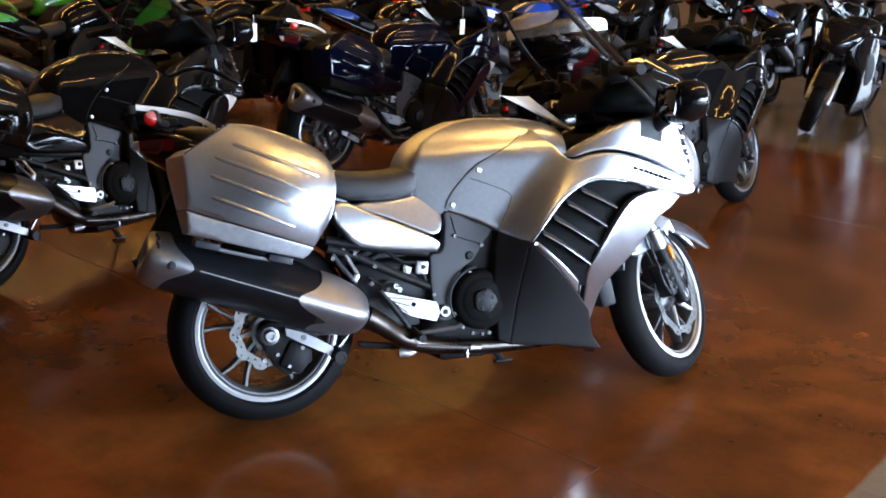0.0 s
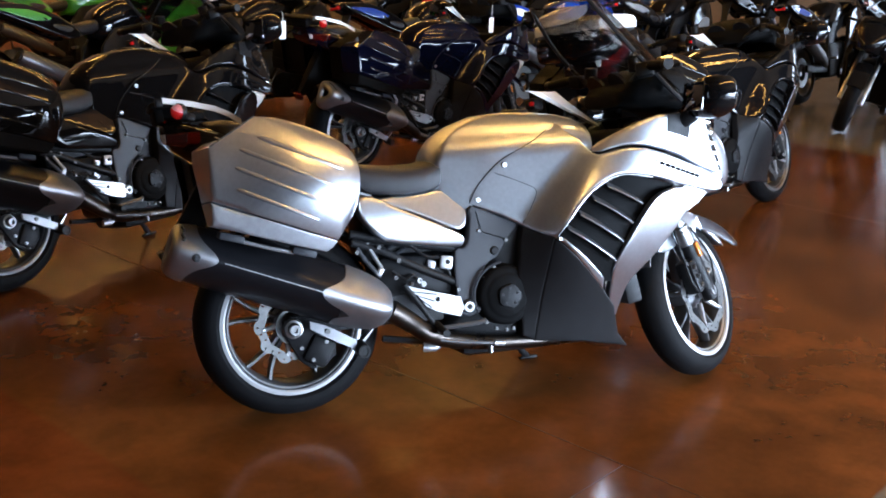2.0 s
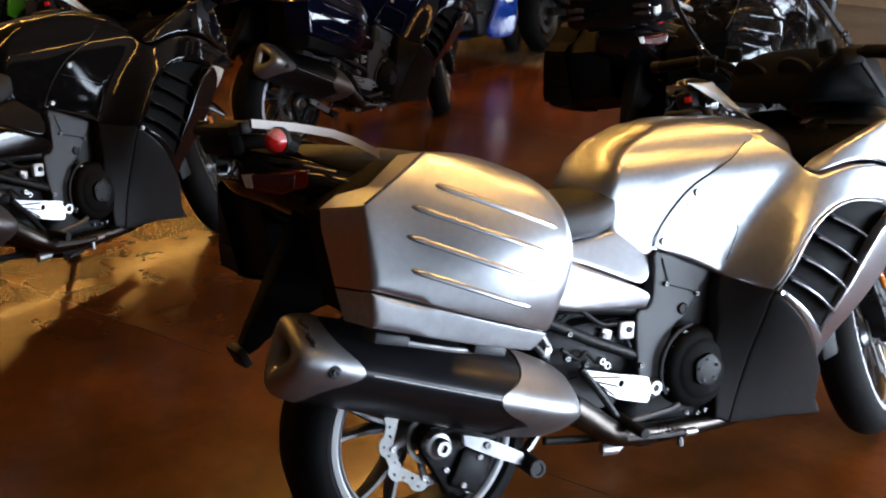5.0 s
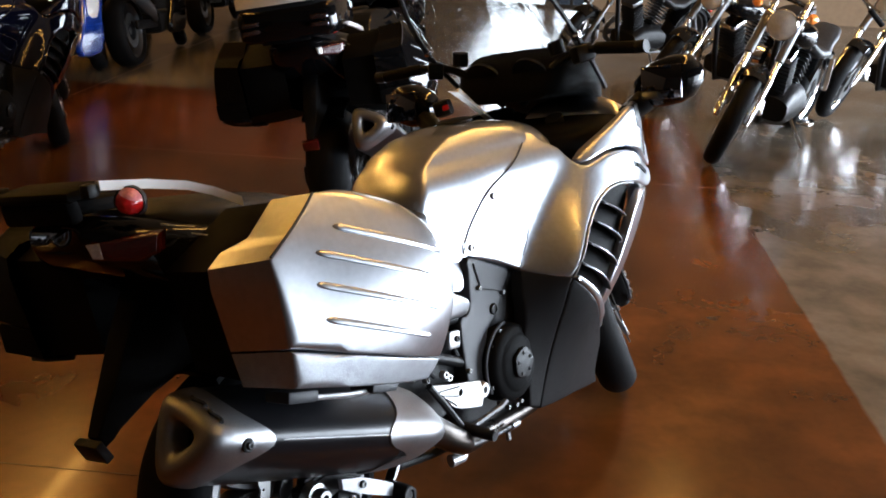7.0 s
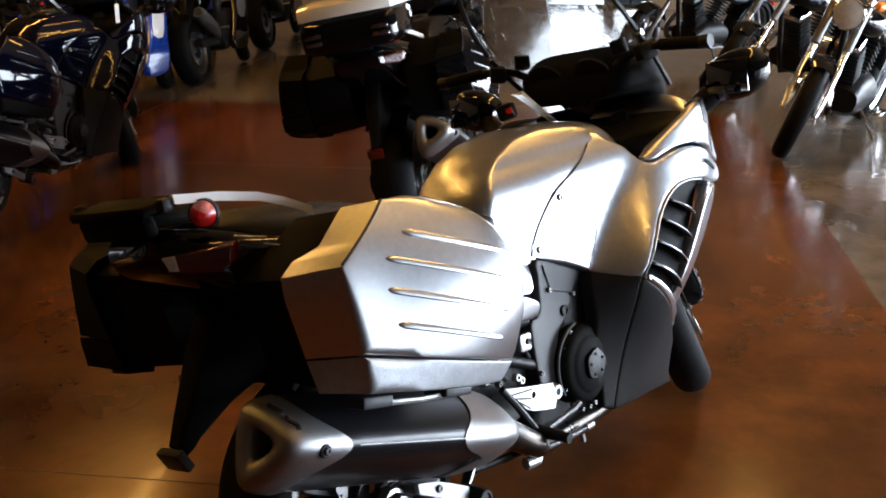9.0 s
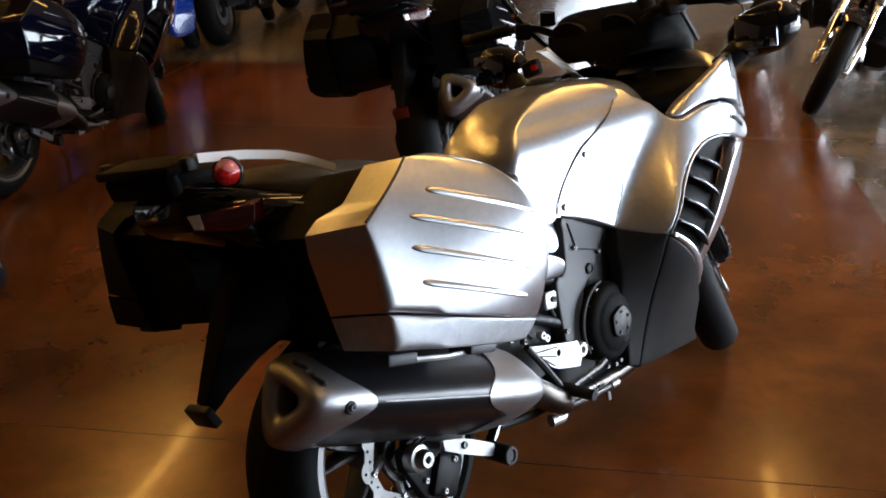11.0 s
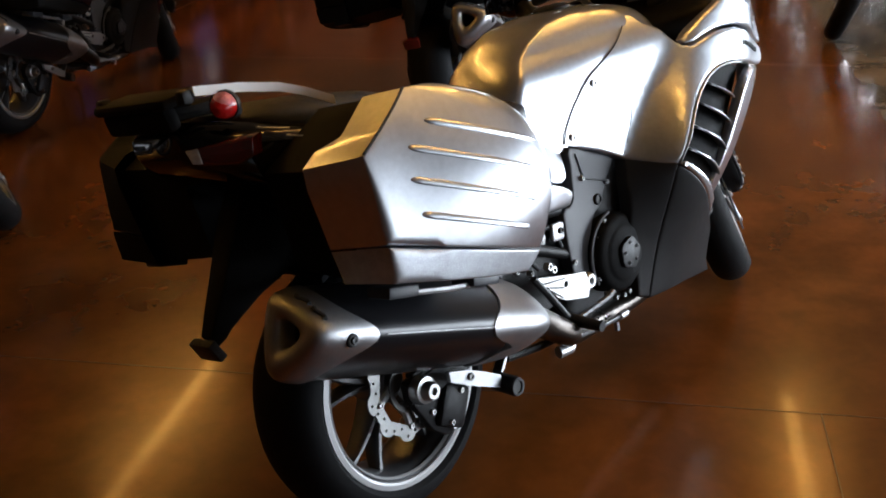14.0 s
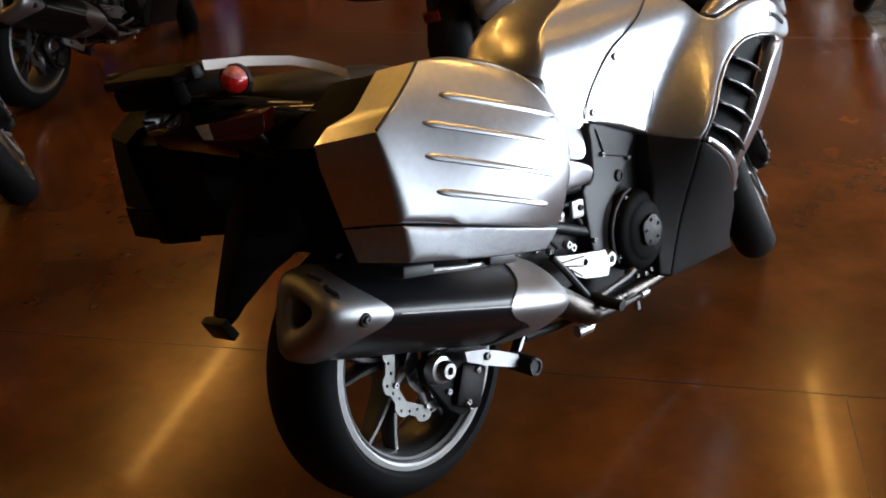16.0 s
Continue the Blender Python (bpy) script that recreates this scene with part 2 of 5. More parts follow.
# ---- mesh tools ----
def part(name, bm, mat, parent, label="", xf=None, flip=False, sharp=38):
    """Links a bmesh as one mesh object under its thing. flip: its mirror image across the thing's middle plane."""
    if xf is not None:
        bmesh.ops.transform(bm, matrix=xf, verts=bm.verts)
    if flip:
        bmesh.ops.scale(bm, vec=(1, -1, 1), verts=bm.verts)
    bmesh.ops.recalc_face_normals(bm, faces=bm.faces)
    me = bpy.data.meshes.new(name)
    for f in bm.faces:
        f.smooth = True
    bm.to_mesh(me)
    bm.free()
    me.set_sharp_from_angle(angle=radians(sharp))
    me.materials.append(mat)
    ob = new(name, me)
    ob.parent = parent
    if label:
        tagged(ob, label)
    return ob


def thing(name, m, label, category, group="", kind=""):
    ob = new(name)
    ob.empty_display_size = 0.1
    ob.matrix_world = m
    return tagged(ob, label, category, group, kind)


def spline(pts, n=6, closed=False):
    """Catmull-Rom through the points."""
    p = [np.array(q, float) for q in pts]
    k = len(p)
    if closed:
        ext, segs = [p[-1]] + p + [p[0], p[1]], k
    else:
        ext, segs = [2 * p[0] - p[1]] + p + [2 * p[-1] - p[-2]], k - 1
    out = []
    for i in range(segs):
        a, b, c, d = ext[i:i + 4]
        for j in range(n):
            t = j / n
            out.append(0.5 * (2 * b + (c - a) * t + (2 * a - 5 * b + 4 * c - d) * t * t + (3 * b - a - 3 * c + d) * t ** 3))
    if not closed:
        out.append(p[-1])
    return out


def loft(sections, bm=None, caps=True):
    """Skin through closed loops of equal length."""
    bm = bm or bmesh.new()
    rings = [[bm.verts.new(tuple(float(c) for c in v)) for v in s] for s in sections]
    n = len(rings[0])
    for a, b in zip(rings, rings[1:]):
        for i in range(n):
            bm.faces.new((a[i], a[(i + 1) % n], b[(i + 1) % n], b[i]))
    if caps:
        bm.faces.new(rings[0][::-1])
        bm.faces.new(rings[-1])
    return bm


def tube(pts, r, n=10, bm=None, smooth=0):
    """A round bar along the points; r is one radius or one a point."""
    rad = list(r) if isinstance(r, (list, tuple)) else [r] * len(pts)
    p = [np.array(q, float) for q in pts]
    if smooth:
        p4 = spline([np.append(q, w) for q, w in zip(p, rad)], smooth)
        p, rad = [q[:3] for q in p4], [q[3] for q in p4]
    side = None
    rings = []
    for i, q in enumerate(p):
        d = p[min(i + 1, len(p) - 1)] - p[max(i - 1, 0)]
        d = d / (np.linalg.norm(d) + 1e-9)
        if side is None:
            side = np.cross(d, (0, 0, 1.0) if abs(d[2]) < 0.9 else (0, 1.0, 0))
        side = side - d * (side @ d)
        side = side / (np.linalg.norm(side) + 1e-9)
        up = np.cross(d, side)
        rings.append([q + rad[i] * (math.cos(a) * side + math.sin(a) * up) for a in np.linspace(0, 2 * math.pi, n, endpoint=False)])
    return loft(rings, bm)


def box(c, s, bevel=0.004, rot=(0, 0, 0), bm=None, seg=2):
    b = bmesh.new()
    bmesh.ops.create_cube(b, size=1)
    bmesh.ops.scale(b, vec=s, verts=b.verts)
    if bevel:
        bmesh.ops.bevel(b, geom=b.edges[:], offset=min(bevel, min(s) * 0.45), segments=seg, profile=0.5, affect="EDGES")
    bmesh.ops.transform(b, matrix=pose(*c, *rot), verts=b.verts)
    if bm is None:
        return b
    return merge(bm, b)


def merge(bm, other):
    me = bpy.data.meshes.new("tmp")
    other.to_mesh(me)
    other.free()
    bm.from_mesh(me)
    bpy.data.meshes.remove(me)
    return bm


def lathe(profile, n=48, bm=None, closed=True):
    """Turns a profile of (radius, y) round the y axis."""
    bm = bm or bmesh.new()
    rings = [[bm.verts.new((r * math.cos(a), y, r * math.sin(a))) for r, y in profile] for a in np.linspace(0, 2 * math.pi, n, endpoint=False)]
    k = len(profile)
    for i in range(n):
        a, b = rings[i], rings[(i + 1) % n]
        for j in range(k if closed else k - 1):
            bm.faces.new((a[j], a[(j + 1) % k], b[(j + 1) % k], b[j]))
    return bm


def plate(outline, y0, y1, bevel=0.003, holes=()):
    """A flat plate cut to an outline in x and z, from y0 to y1, with round holes (x, z, r)."""
    bm = bmesh.new()
    loops = [[(float(q[0]), float(q[1])) for q in outline]] + [[(x + r * math.cos(a), z + r * math.sin(a)) for a in np.linspace(0, 2 * math.pi, 10, endpoint=False)] for x, z, r in holes]
    for lp in loops:
        vs = [bm.verts.new((x, y0, z)) for x, z in lp]
        for i, v in enumerate(vs):
            bm.edges.new((v, vs[(i + 1) % len(vs)]))
    bmesh.ops.triangle_fill(bm, use_beauty=True, edges=bm.edges[:])
    ret = bmesh.ops.extrude_face_region(bm, geom=bm.faces[:])
    bmesh.ops.translate(bm, vec=(0, y1 - y0, 0), verts=[v for v in ret["geom"] if isinstance(v, bmesh.types.BMVert)])
    if bevel and not holes:
        rim = [e for e in bm.edges if len(e.link_faces) == 2 and abs(e.verts[0].co.y - e.verts[1].co.y) < 1e-6 and e.calc_face_angle(0) > 1.0]
        bmesh.ops.bevel(bm, geom=rim, offset=bevel, segments=2, profile=0.5, affect="EDGES")
    return bm


def surface(control, stiff=0.0006):
    """A smooth y over x and z through a few control points (thin plate)."""
    c = np.array(control, float)
    n = len(c)

    def ph(d):
        return d ** 3

    a = np.zeros((n + 3, n + 3))
    a[:n, :n] = ph(np.linalg.norm(c[:, None, :2] - c[None, :, :2], axis=-1)) + stiff * np.eye(n)
    a[:n, n], a[:n, n + 1:] = 1, c[:, :2]
    a[n:, :n] = a[:n, n:].T
    w = np.linalg.solve(a, np.r_[c[:, 2], 0, 0, 0])
    return lambda x, z: float(ph(np.hypot(x - c[:, 0], z - c[:, 1])) @ w[:n] + w[n] + w[n + 1] * x + w[n + 2] * z)


def shell(outline, yfun, step=0.02, turn=0.012, depth=0.03, smooth=4, taper=1.0, lift=0.0, inner=None):
    """A body panel: an outline in x and z laid on a curved side, with edges rounded over `turn` and walls of `depth` behind."""
    pts = np.array([q[:2] for q in (spline(outline, smooth, True) if smooth else outline)], float)
    fine = []
    for a, b in zip(pts, np.roll(pts, -1, axis=0)):
        k = max(1, int(np.linalg.norm(b - a) / step))
        fine += [a + (b - a) * i / k for i in range(k)]
    pts = np.array(fine)
    n = len(pts)
    area = 0.5 * float(np.sum(pts[:, 0] * np.roll(pts[:, 1], -1) - pts[:, 1] * np.roll(pts[:, 0], -1)))
    e = np.roll(pts, -1, axis=0) - pts
    e = e / (np.linalg.norm(e, axis=1)[:, None] + 1e-12)
    nrm = np.stack([-e[:, 1], e[:, 0]], 1) * (1 if area > 0 else -1)
    mid = nrm + np.roll(nrm, 1, axis=0)
    mid = mid / (np.linalg.norm(mid, axis=1)[:, None] + 1e-9)
    mid = mid / np.maximum(np.einsum("ij,ij->i", mid, nrm), 0.5)[:, None]
    width = np.array([turn(x, z) if callable(turn) else turn for x, z in pts], float)
    for _ in range(14):
        ins = pts + mid * width[:, None]
        run = np.einsum("ij,ij->i", np.roll(ins, -1, axis=0) - ins, e)
        bad = run < 0.25 * np.linalg.norm(np.roll(pts, -1, axis=0) - pts, axis=1)
        if not bad.any():
            break
        hit = bad | np.roll(bad, 1)
        width[hit] *= 0.75
        width = np.where(hit, width, np.minimum(width, 0.5 * (np.roll(width, 1) + np.roll(width, -1)) + 0.0015))
    ins = pts + mid * width[:, None]
    bm = bmesh.new()
    bm.faces.new([bm.verts.new((x, 0, z)) for x, z in ins])
    for axis in (0, 2):
        lo, hi = ins[:, axis // 2].min(), ins[:, axis // 2].max()
        for k in range(1, int((hi - lo) / step) + 1):
            co, no = [0, 0, 0], [0, 0, 0]
            co[axis], no[axis] = lo + (k - 0.37) * step, 1
            bmesh.ops.bisect_plane(bm, geom=bm.verts[:] + bm.edges[:] + bm.faces[:], plane_co=co, plane_no=no, dist=1e-5)
    # the rim: rings that curve back from the flat to the outline, then the wall
    edges = [(q.verts[0], q.verts[1]) for q in bm.edges if q.is_boundary]
    seg = np.roll(ins, -1, axis=0) - ins
    ln2 = np.einsum("ij,ij->i", seg, seg) + 1e-12
    cx, cz = pts[:, 0].mean(), pts[:, 1].mean()
    chain = {}
    for v in {w for pair in edges for w in pair}:
        x, z = v.co.x, v.co.z
        t = np.clip(((x - ins[:, 0]) * seg[:, 0] + (z - ins[:, 1]) * seg[:, 1]) / ln2, 0, 1)
        k = int(np.argmin(np.hypot(ins[:, 0] + t * seg[:, 0] - x, ins[:, 1] + t * seg[:, 1] - z)))
        k2, f = (k + 1) % n, float(t[k])
        ox, oz = (pts[k] * (1 - f) + pts[k2] * f).tolist()
        wd = float(width[k] * (1 - f) + width[k2] * f)
        line = [v]
        if wd > 1e-5:
            for q in (0.35, 0.65, 0.88, 1.0):
                px, pz = x + (ox - x) * q, z + (oz - z) * q
                line.append(bm.verts.new((px, yfun(px, pz) - lift + 0.7 * wd * (1 - math.sqrt(max(0, 1 - q * q))), pz)))
        if depth:
            y = yfun(ox, oz) - lift + 0.7 * wd + depth if inner is None else inner
            tx, tz = taper(ox, oz) if callable(taper) else (cx + (ox - cx) * taper, cz + (oz - cz) * taper)
            line.append(bm.verts.new((tx, y, tz)))
        chain[v] = line
    for v in bm.verts:
        if not v.co.y:
            v.co.y = yfun(v.co.x, v.co.z) - lift
    for a, b in edges:
        for p, q, r, s in zip(chain[a], chain[b], chain[b][1:], chain[a][1:]):
            bm.faces.new((p, q, r, s))
    return bm


def bolt(c, r=0.008, h=0.006):
    """A socket-head bolt facing the side."""
    prof = [(0.0005, -h * 0.4), (r * 0.5, -h * 0.4), (r * 0.5, -h), (r * 0.85, -h), (r, -h * 0.7), (r, 0.004), (0.0005, 0.004)]
    bm = lathe(prof, 12, closed=False)
    bmesh.ops.translate(bm, vec=c, verts=bm.verts)
    return bm


# ---- the show room ----
def slab(name, x0, x1, y0, y1, z0, z1, mat, label="", category="wall", m=None):
    bm = bmesh.new()
    bmesh.ops.create_cube(bm, size=1)
    bmesh.ops.scale(bm, vec=(x1 - x0, y1 - y0, z1 - z0), verts=bm.verts)
    bmesh.ops.translate(bm, vec=((x0 + x1) / 2, (y0 + y1) / 2, (z0 + z1) / 2), verts=bm.verts)
    ob = part(name, bm, mat, None)
    ob.matrix_world = ROOM if m is None else m
    return tagged(ob, label, category, kind="structure")


slab("floor", BACK - .3, END + .3, FRONT - .3, SIDE + .3, -0.15, 0, FLOOR, "polished stained concrete floor in brown, red and grey bands", "floor")
slab("ceiling", BACK - .3, END + .3, FRONT - .3, SIDE + .3, CEIL, CEIL + .2, CEILING, "brown painted show room ceiling", "ceiling")
slab("wall_back", BACK - .3, BACK, FRONT - .3, SIDE + .3, 0, CEIL, DARK_WALL, "dark brown painted wall")
slab("wall_side", BACK, END, SIDE, SIDE + .3, 0, CEIL, PLASTER, "brown plaster wall")


def glazed(name, m, w, h, label):
    """A window or door: frame, middle post and two panes, in the plane y = 0 from z = 0."""
    win = thing(name, m, label, "window", kind="structure")
    for a, b in (((-w / 2 + .03, 0, h / 2), (.06, .08, h)), ((w / 2 - .03, 0, h / 2), (.06, .08, h)), ((0, 0, h / 2), (.05, .08, h - .12)), ((0, 0, .03), (w - .12, .08, .06)), ((0, 0, h - .03), (w - .12, .08, .06))):
        part("window_frame", box(a, b, .006), FRAME, win)
    for s in (-1, 1):
        pane = part("pane", box((s * w / 4, 0, h / 2), (w / 2 - .08, .008, h - .1), 0), GLASS, win)
        pane.visible_shadow = False
    return win


# the shop front: piers, sills and heads round the window openings
edge = BACK - .3
for i, (u0, u1, z0, z1) in enumerate(WINDOWS):
    slab("wall_front_pier_%d" % (i + 1), edge, u0, FRONT - .3, FRONT, 0, CEIL, DARK_WALL, "dark brown pier of the shop front")
    slab("wall_front_head_%d" % (i + 1), u0, u1, FRONT - .3, FRONT, z1, CEIL, DARK_WALL, "dark brown wall above a window")
    slab("wall_front_sill_%d" % (i + 1), u0, u1, FRONT - .3, FRONT, 0, z0, DARK_WALL, "dark brown wall below a window")
    glazed("window_%d" % (i + 1), ROOM @ pose((u0 + u1) / 2, FRONT - .2, z0), u1 - u0, z1 - z0, "tall shop window in a dark bronze frame")
    edge = u1
slab("wall_front_pier_8", edge, END + .3, FRONT - .3, FRONT, 0, CEIL, DARK_WALL, "dark brown pier of the shop front")
edge = FRONT
for i, (v0, v1, z0, z1) in enumerate((SLIT, DOOR)):
    slab("wall_end_%d" % (i + 1), END, END + .3, edge, v0, 0, CEIL, PLASTER, "brown plaster wall")
    slab("wall_end_head_%d" % (i + 1), END, END + .3, v0, v1, z1, CEIL, PLASTER, "brown plaster above the glass door")
    glazed("door_%d" % (i + 1), ROOM @ pose(END + .2, (v0 + v1) / 2, 0, 0, 0, 90), v1 - v0, z1, "bright narrow glass door in a bronze frame")
    edge = v1
slab("wall_end_3", END, END + .3, edge, SIDE, 0, CEIL, PLASTER, "brown plaster wall")
slab("ground", -300, 300, -300, 300, -.5, -.2, material("asphalt", (.06, .06, .06), .9, grain=.2, grain_scale=30), "sunlit asphalt outside", "ground")

# thin saw-cut joints in the concrete
for i, (u0, u1, v0, v1) in enumerate(((.469, .4715, -8, 12), (4.099, 4.1015, -8, 12), (-9, 14, 2.9, 2.9025), (-9, .469, -1.052, -1.0495))):
    slab("floor_joint_%d" % (i + 1), u0, u1, v0, v1, -.01, .0008, JOINT, "narrow dark joint in the concrete", "joint")

# rows of tube lamps hung over the aisles
for u, v in LAMPS:
    lamp = thing("tube_lamp", ROOM @ pose(u, v, CEIL), "long warm tube lamp hung under the ceiling", "lamp", "tube lamps")
    for x in (-.8, .8):
        part("hanger", tube([(x, 0, 0), (x, 0, -.32)], .006, 6), FRAME, lamp)
    part("tray", box((0, 0, -.335), (2.80, .05, .03), .006), FRAME, lamp, "narrow metal tray")
    part("tube", loft([[(x, .065 * math.cos(a), -.375 + .022 * math.sin(a)) for a in np.linspace(0, 2 * math.pi, 16, endpoint=False)] for x in (-1.37, 1.37)]), BULB, lamp, "lit warm diffuser")


# ---- sport-touring motorcycle (x ahead, y to its left, z up; the rear tyre stands at the origin) ----
STEER_AT = Vector((1.497, -0.052, 0.281))
STEER_AXIS = Vector((-0.438, 0, 0.899))
# the half-width of the fairing over x and z, right side
FLANK = surface([(.60, .56, -.17), (.729, .543, -.185), (.837, .554, -.335), (.983, .793, -.285),
                 (1.186, .92, -.33), (1.345, .687, -.285), (1.04, .712, -.335), (.93, .626, -.345), (1.54, .672, -.218),
                 (.924, .905, -.19), (1.016, .382, -.29), (1.15, .15, -.17), (1.50, .85, -.22), (.80, .2, -.2), (.70, .70, -.19)])


def FAIR(x, z):
    """A flat panel beside the tank that breaks, along a slanting valley, into the bulge over the intake."""
    d = .79 * (x - .785) - .61 * (z - .59)
    k = min(1, max(0, (d + .012) / .075))
    k = k * k * (3 - 2 * k)
    return (1 - k) * (-.185 - .275 * (x - .733) + .05 * (z - .797) + 6 * max(0, z - .83) ** 2) + k * FLANK(x, z)


# the outer side of a pannier
CASE = surface([(-.142, .937, -.450), (.084, .836, -.490), (-.196, .904, -.445), (.05, .791, -.511), (-.215, .853, -.452), (.019, .745, -.515),
                (-.216, .791, -.464), (-.002, .696, -.504), (-.132, 1.0, -.405), (-.278, .917, -.428), (.138, .905, -.40), (.15, .767, -.462),
                (.037, .60, -.452), (-.288, .70, -.448)], .0012)




def body(name, bm, mat, parent, label="", xf=None, flip=False, sharp=38):
    """A part drawn on the side plan: the plan's x, y, z are set to the true machine, whose middle plane bears to the right ahead."""
    if xf is not None:
        bmesh.ops.transform(bm, matrix=xf, verts=bm.verts)
    for v in bm.verts:
        x, y, z = v.co
        y, a = -y if flip else y, abs(y)
        v.co = (.972 * x + .045 * a - .0237 * z + .0061, .9341 * y - (.0585 * x + .019 * z - .0019), .0196 * x - .0304 * a + .9962 * z - .0008)
    return part(name, bm, mat, parent, label, None, False, sharp)


def lean_pose(x, y, yaw, lean):
    """Where a motorcycle stands on its side stand: the place of its rear tyre, its heading, its lean."""
    q = radians(lean)
    up = 0.216 * math.cos(q) + 0.095
    return pose(x, y, 0, 0, 0, yaw) @ Matrix.Translation((0, 0, up)) @ pose(0, 0, 0, -lean) @ Matrix.Translation((0, 0, -0.311))


def wheel(root, name, xf, radius, width, half_rim, discs, dark, front=False, lip=MACHINED):
    """Tyre, rim with polished lips, five forked spokes, hub and petal discs, in a frame of its own round the axle."""
    prof = []
    for a in np.linspace(-90, 90, 15):
        q = radians(a)
        prof.append((0.246 + (radius - 0.246) * max(math.cos(q), 0), width / 2 * math.sin(q)))
    prof += [(0.236, half_rim * 0.98), (0.225, half_rim * 0.8), (0.225, -half_rim * 0.8), (0.236, -half_rim * 0.98)]
    w = part(name, lathe(prof, 56), RUBBER, root, "black road tyre on an alloy wheel", xf)
    rim = part("rim", lathe([(0.222, -half_rim + .004), (0.207, -half_rim + .016), (0.200, -half_rim + .04), (0.197, 0), (0.200, half_rim - .04), (0.207, half_rim - .016), (0.222, half_rim - .004), (0.228, 0)], 56), dark, w, "gunmetal alloy rim", xf)
    for s in (-1, 1):
        part("rim_lip", lathe([(0.2345, s * half_rim), (0.2345, s * (half_rim - .008)), (0.219, s * (half_rim - .008)), (0.2185, s * (half_rim - .001)), (0.224, s * (half_rim + .003))], 64), lip, w, "alloy rim lip", xf)
        part("rim_lip", lathe([(0.2125, s * (half_rim - .008)), (0.2085, s * (half_rim - .014)), (0.2065, s * (half_rim - .012)), (0.210, s * (half_rim - .005))], 64), lip, w, "alloy rim edge", xf)
    part("hub", lathe([(0.0005, -.055), (.030, -.055), (.034, -.05), (.052, -.035), (.058, 0), (.052, .035), (.034, .05), (0.0005, .055)], 24, closed=False), dark, w, "", xf)
    for i in range(5):
        for s in (-1, 1):
            a0, a1 = 2 * math.pi * i / 5 + s * 0.10 + 0.35, 2 * math.pi * i / 5 + s * 0.23 + 0.35
            secs = []
            for k in np.linspace(0, 1, 5):
                r = 0.05 + 0.156 * k
                a = a0 + (a1 - a0) * k ** 1.5
                c, t = np.array((math.cos(a), 0, math.sin(a))), np.array((-math.sin(a), 0, math.cos(a)))
                wd, dp = 0.011 - 0.0052 * k + 0.014 * max(0, k - .8), 0.034 - 0.016 * k
                off = np.array((0, -0.012 * k if not front else 0, 0))
                secs.append([c * r + off + t * (wd * u) + np.array((0, dp * v, 0)) for u, v in ((-1, -.6), (-.5, -1), (.5, -1), (1, -.6), (1, .6), (.5, 1), (-.5, 1), (-1, .6))])
            part("spoke", loft(secs), dark, w, "", xf)
    for y, r in discs:
        n, petal = 90, 10
        out = [((r - .004 + .006 * math.tanh(3 * math.cos(petal * a))) * math.cos(a), (r - .004 + .006 * math.tanh(3 * math.cos(petal * a))) * math.sin(a)) for a in np.linspace(0, 2 * math.pi, n, endpoint=False)]
        holes = [((r - .009 - .008 * (k % 3)) * math.cos(2 * math.pi * k / 30), (r - .009 - .008 * (k % 3)) * math.sin(2 * math.pi * k / 30), .0036) for k in range(30)]
        bm = plate(out, y - .0025, y + .0025, 0, holes + [(0, 0, r - .032)])
        part("brake_disc", bm, STEEL, w, "drilled petal brake disc", xf)
        for i in range(5):
            a = 2 * math.pi * i / 5 + .6
            bm = tube([(.045 * math.cos(a), y * .85, .045 * math.sin(a)), ((r - .030) * math.cos(a + .12), y, (r - .030) * math.sin(a + .12))], [.011, .008], 8)
            part("disc_carrier", bm, CAST, w, "", xf)
            part("disc_button", bolt(((r - .030) * math.cos(a + .12), y - .004, (r - .030) * math.sin(a + .12)), .007, .005), CAST, w, "", xf)
    return w


def case_inner(x, z):
    """Where the rim of a case lid meets the inner shell: drawn in a little, apart from the cut-off back corner."""
    if x < -.25:
        return x - .030 + .21 * max(0, .88 - z), z - .012
    return x + .02 * min(1, max(0, (x + .132) / -.1)) - .008 * (x > .1), z - .012 * (z > .8)


def lid_turn(x, z):
    """Crisp creases at the back and along the seam, a soft crown."""
    return .004 + .012 * (x < -.2) * min(1, max(0, (.91 - z) / .12)) + .040 * min(1, max(0, (x + .13) / .13)) * min(1, max(0, (z - .64 + .39 * (x - .064)) / .05))


def seam_turn(x, z):
    """A tight edge where the fairing meets the tank, a rounder one elsewhere."""
    return .0025 if z > .64 + .8 * (x - .614) else .010


OUT = Matrix.Translation((.002, -.017, -.006))


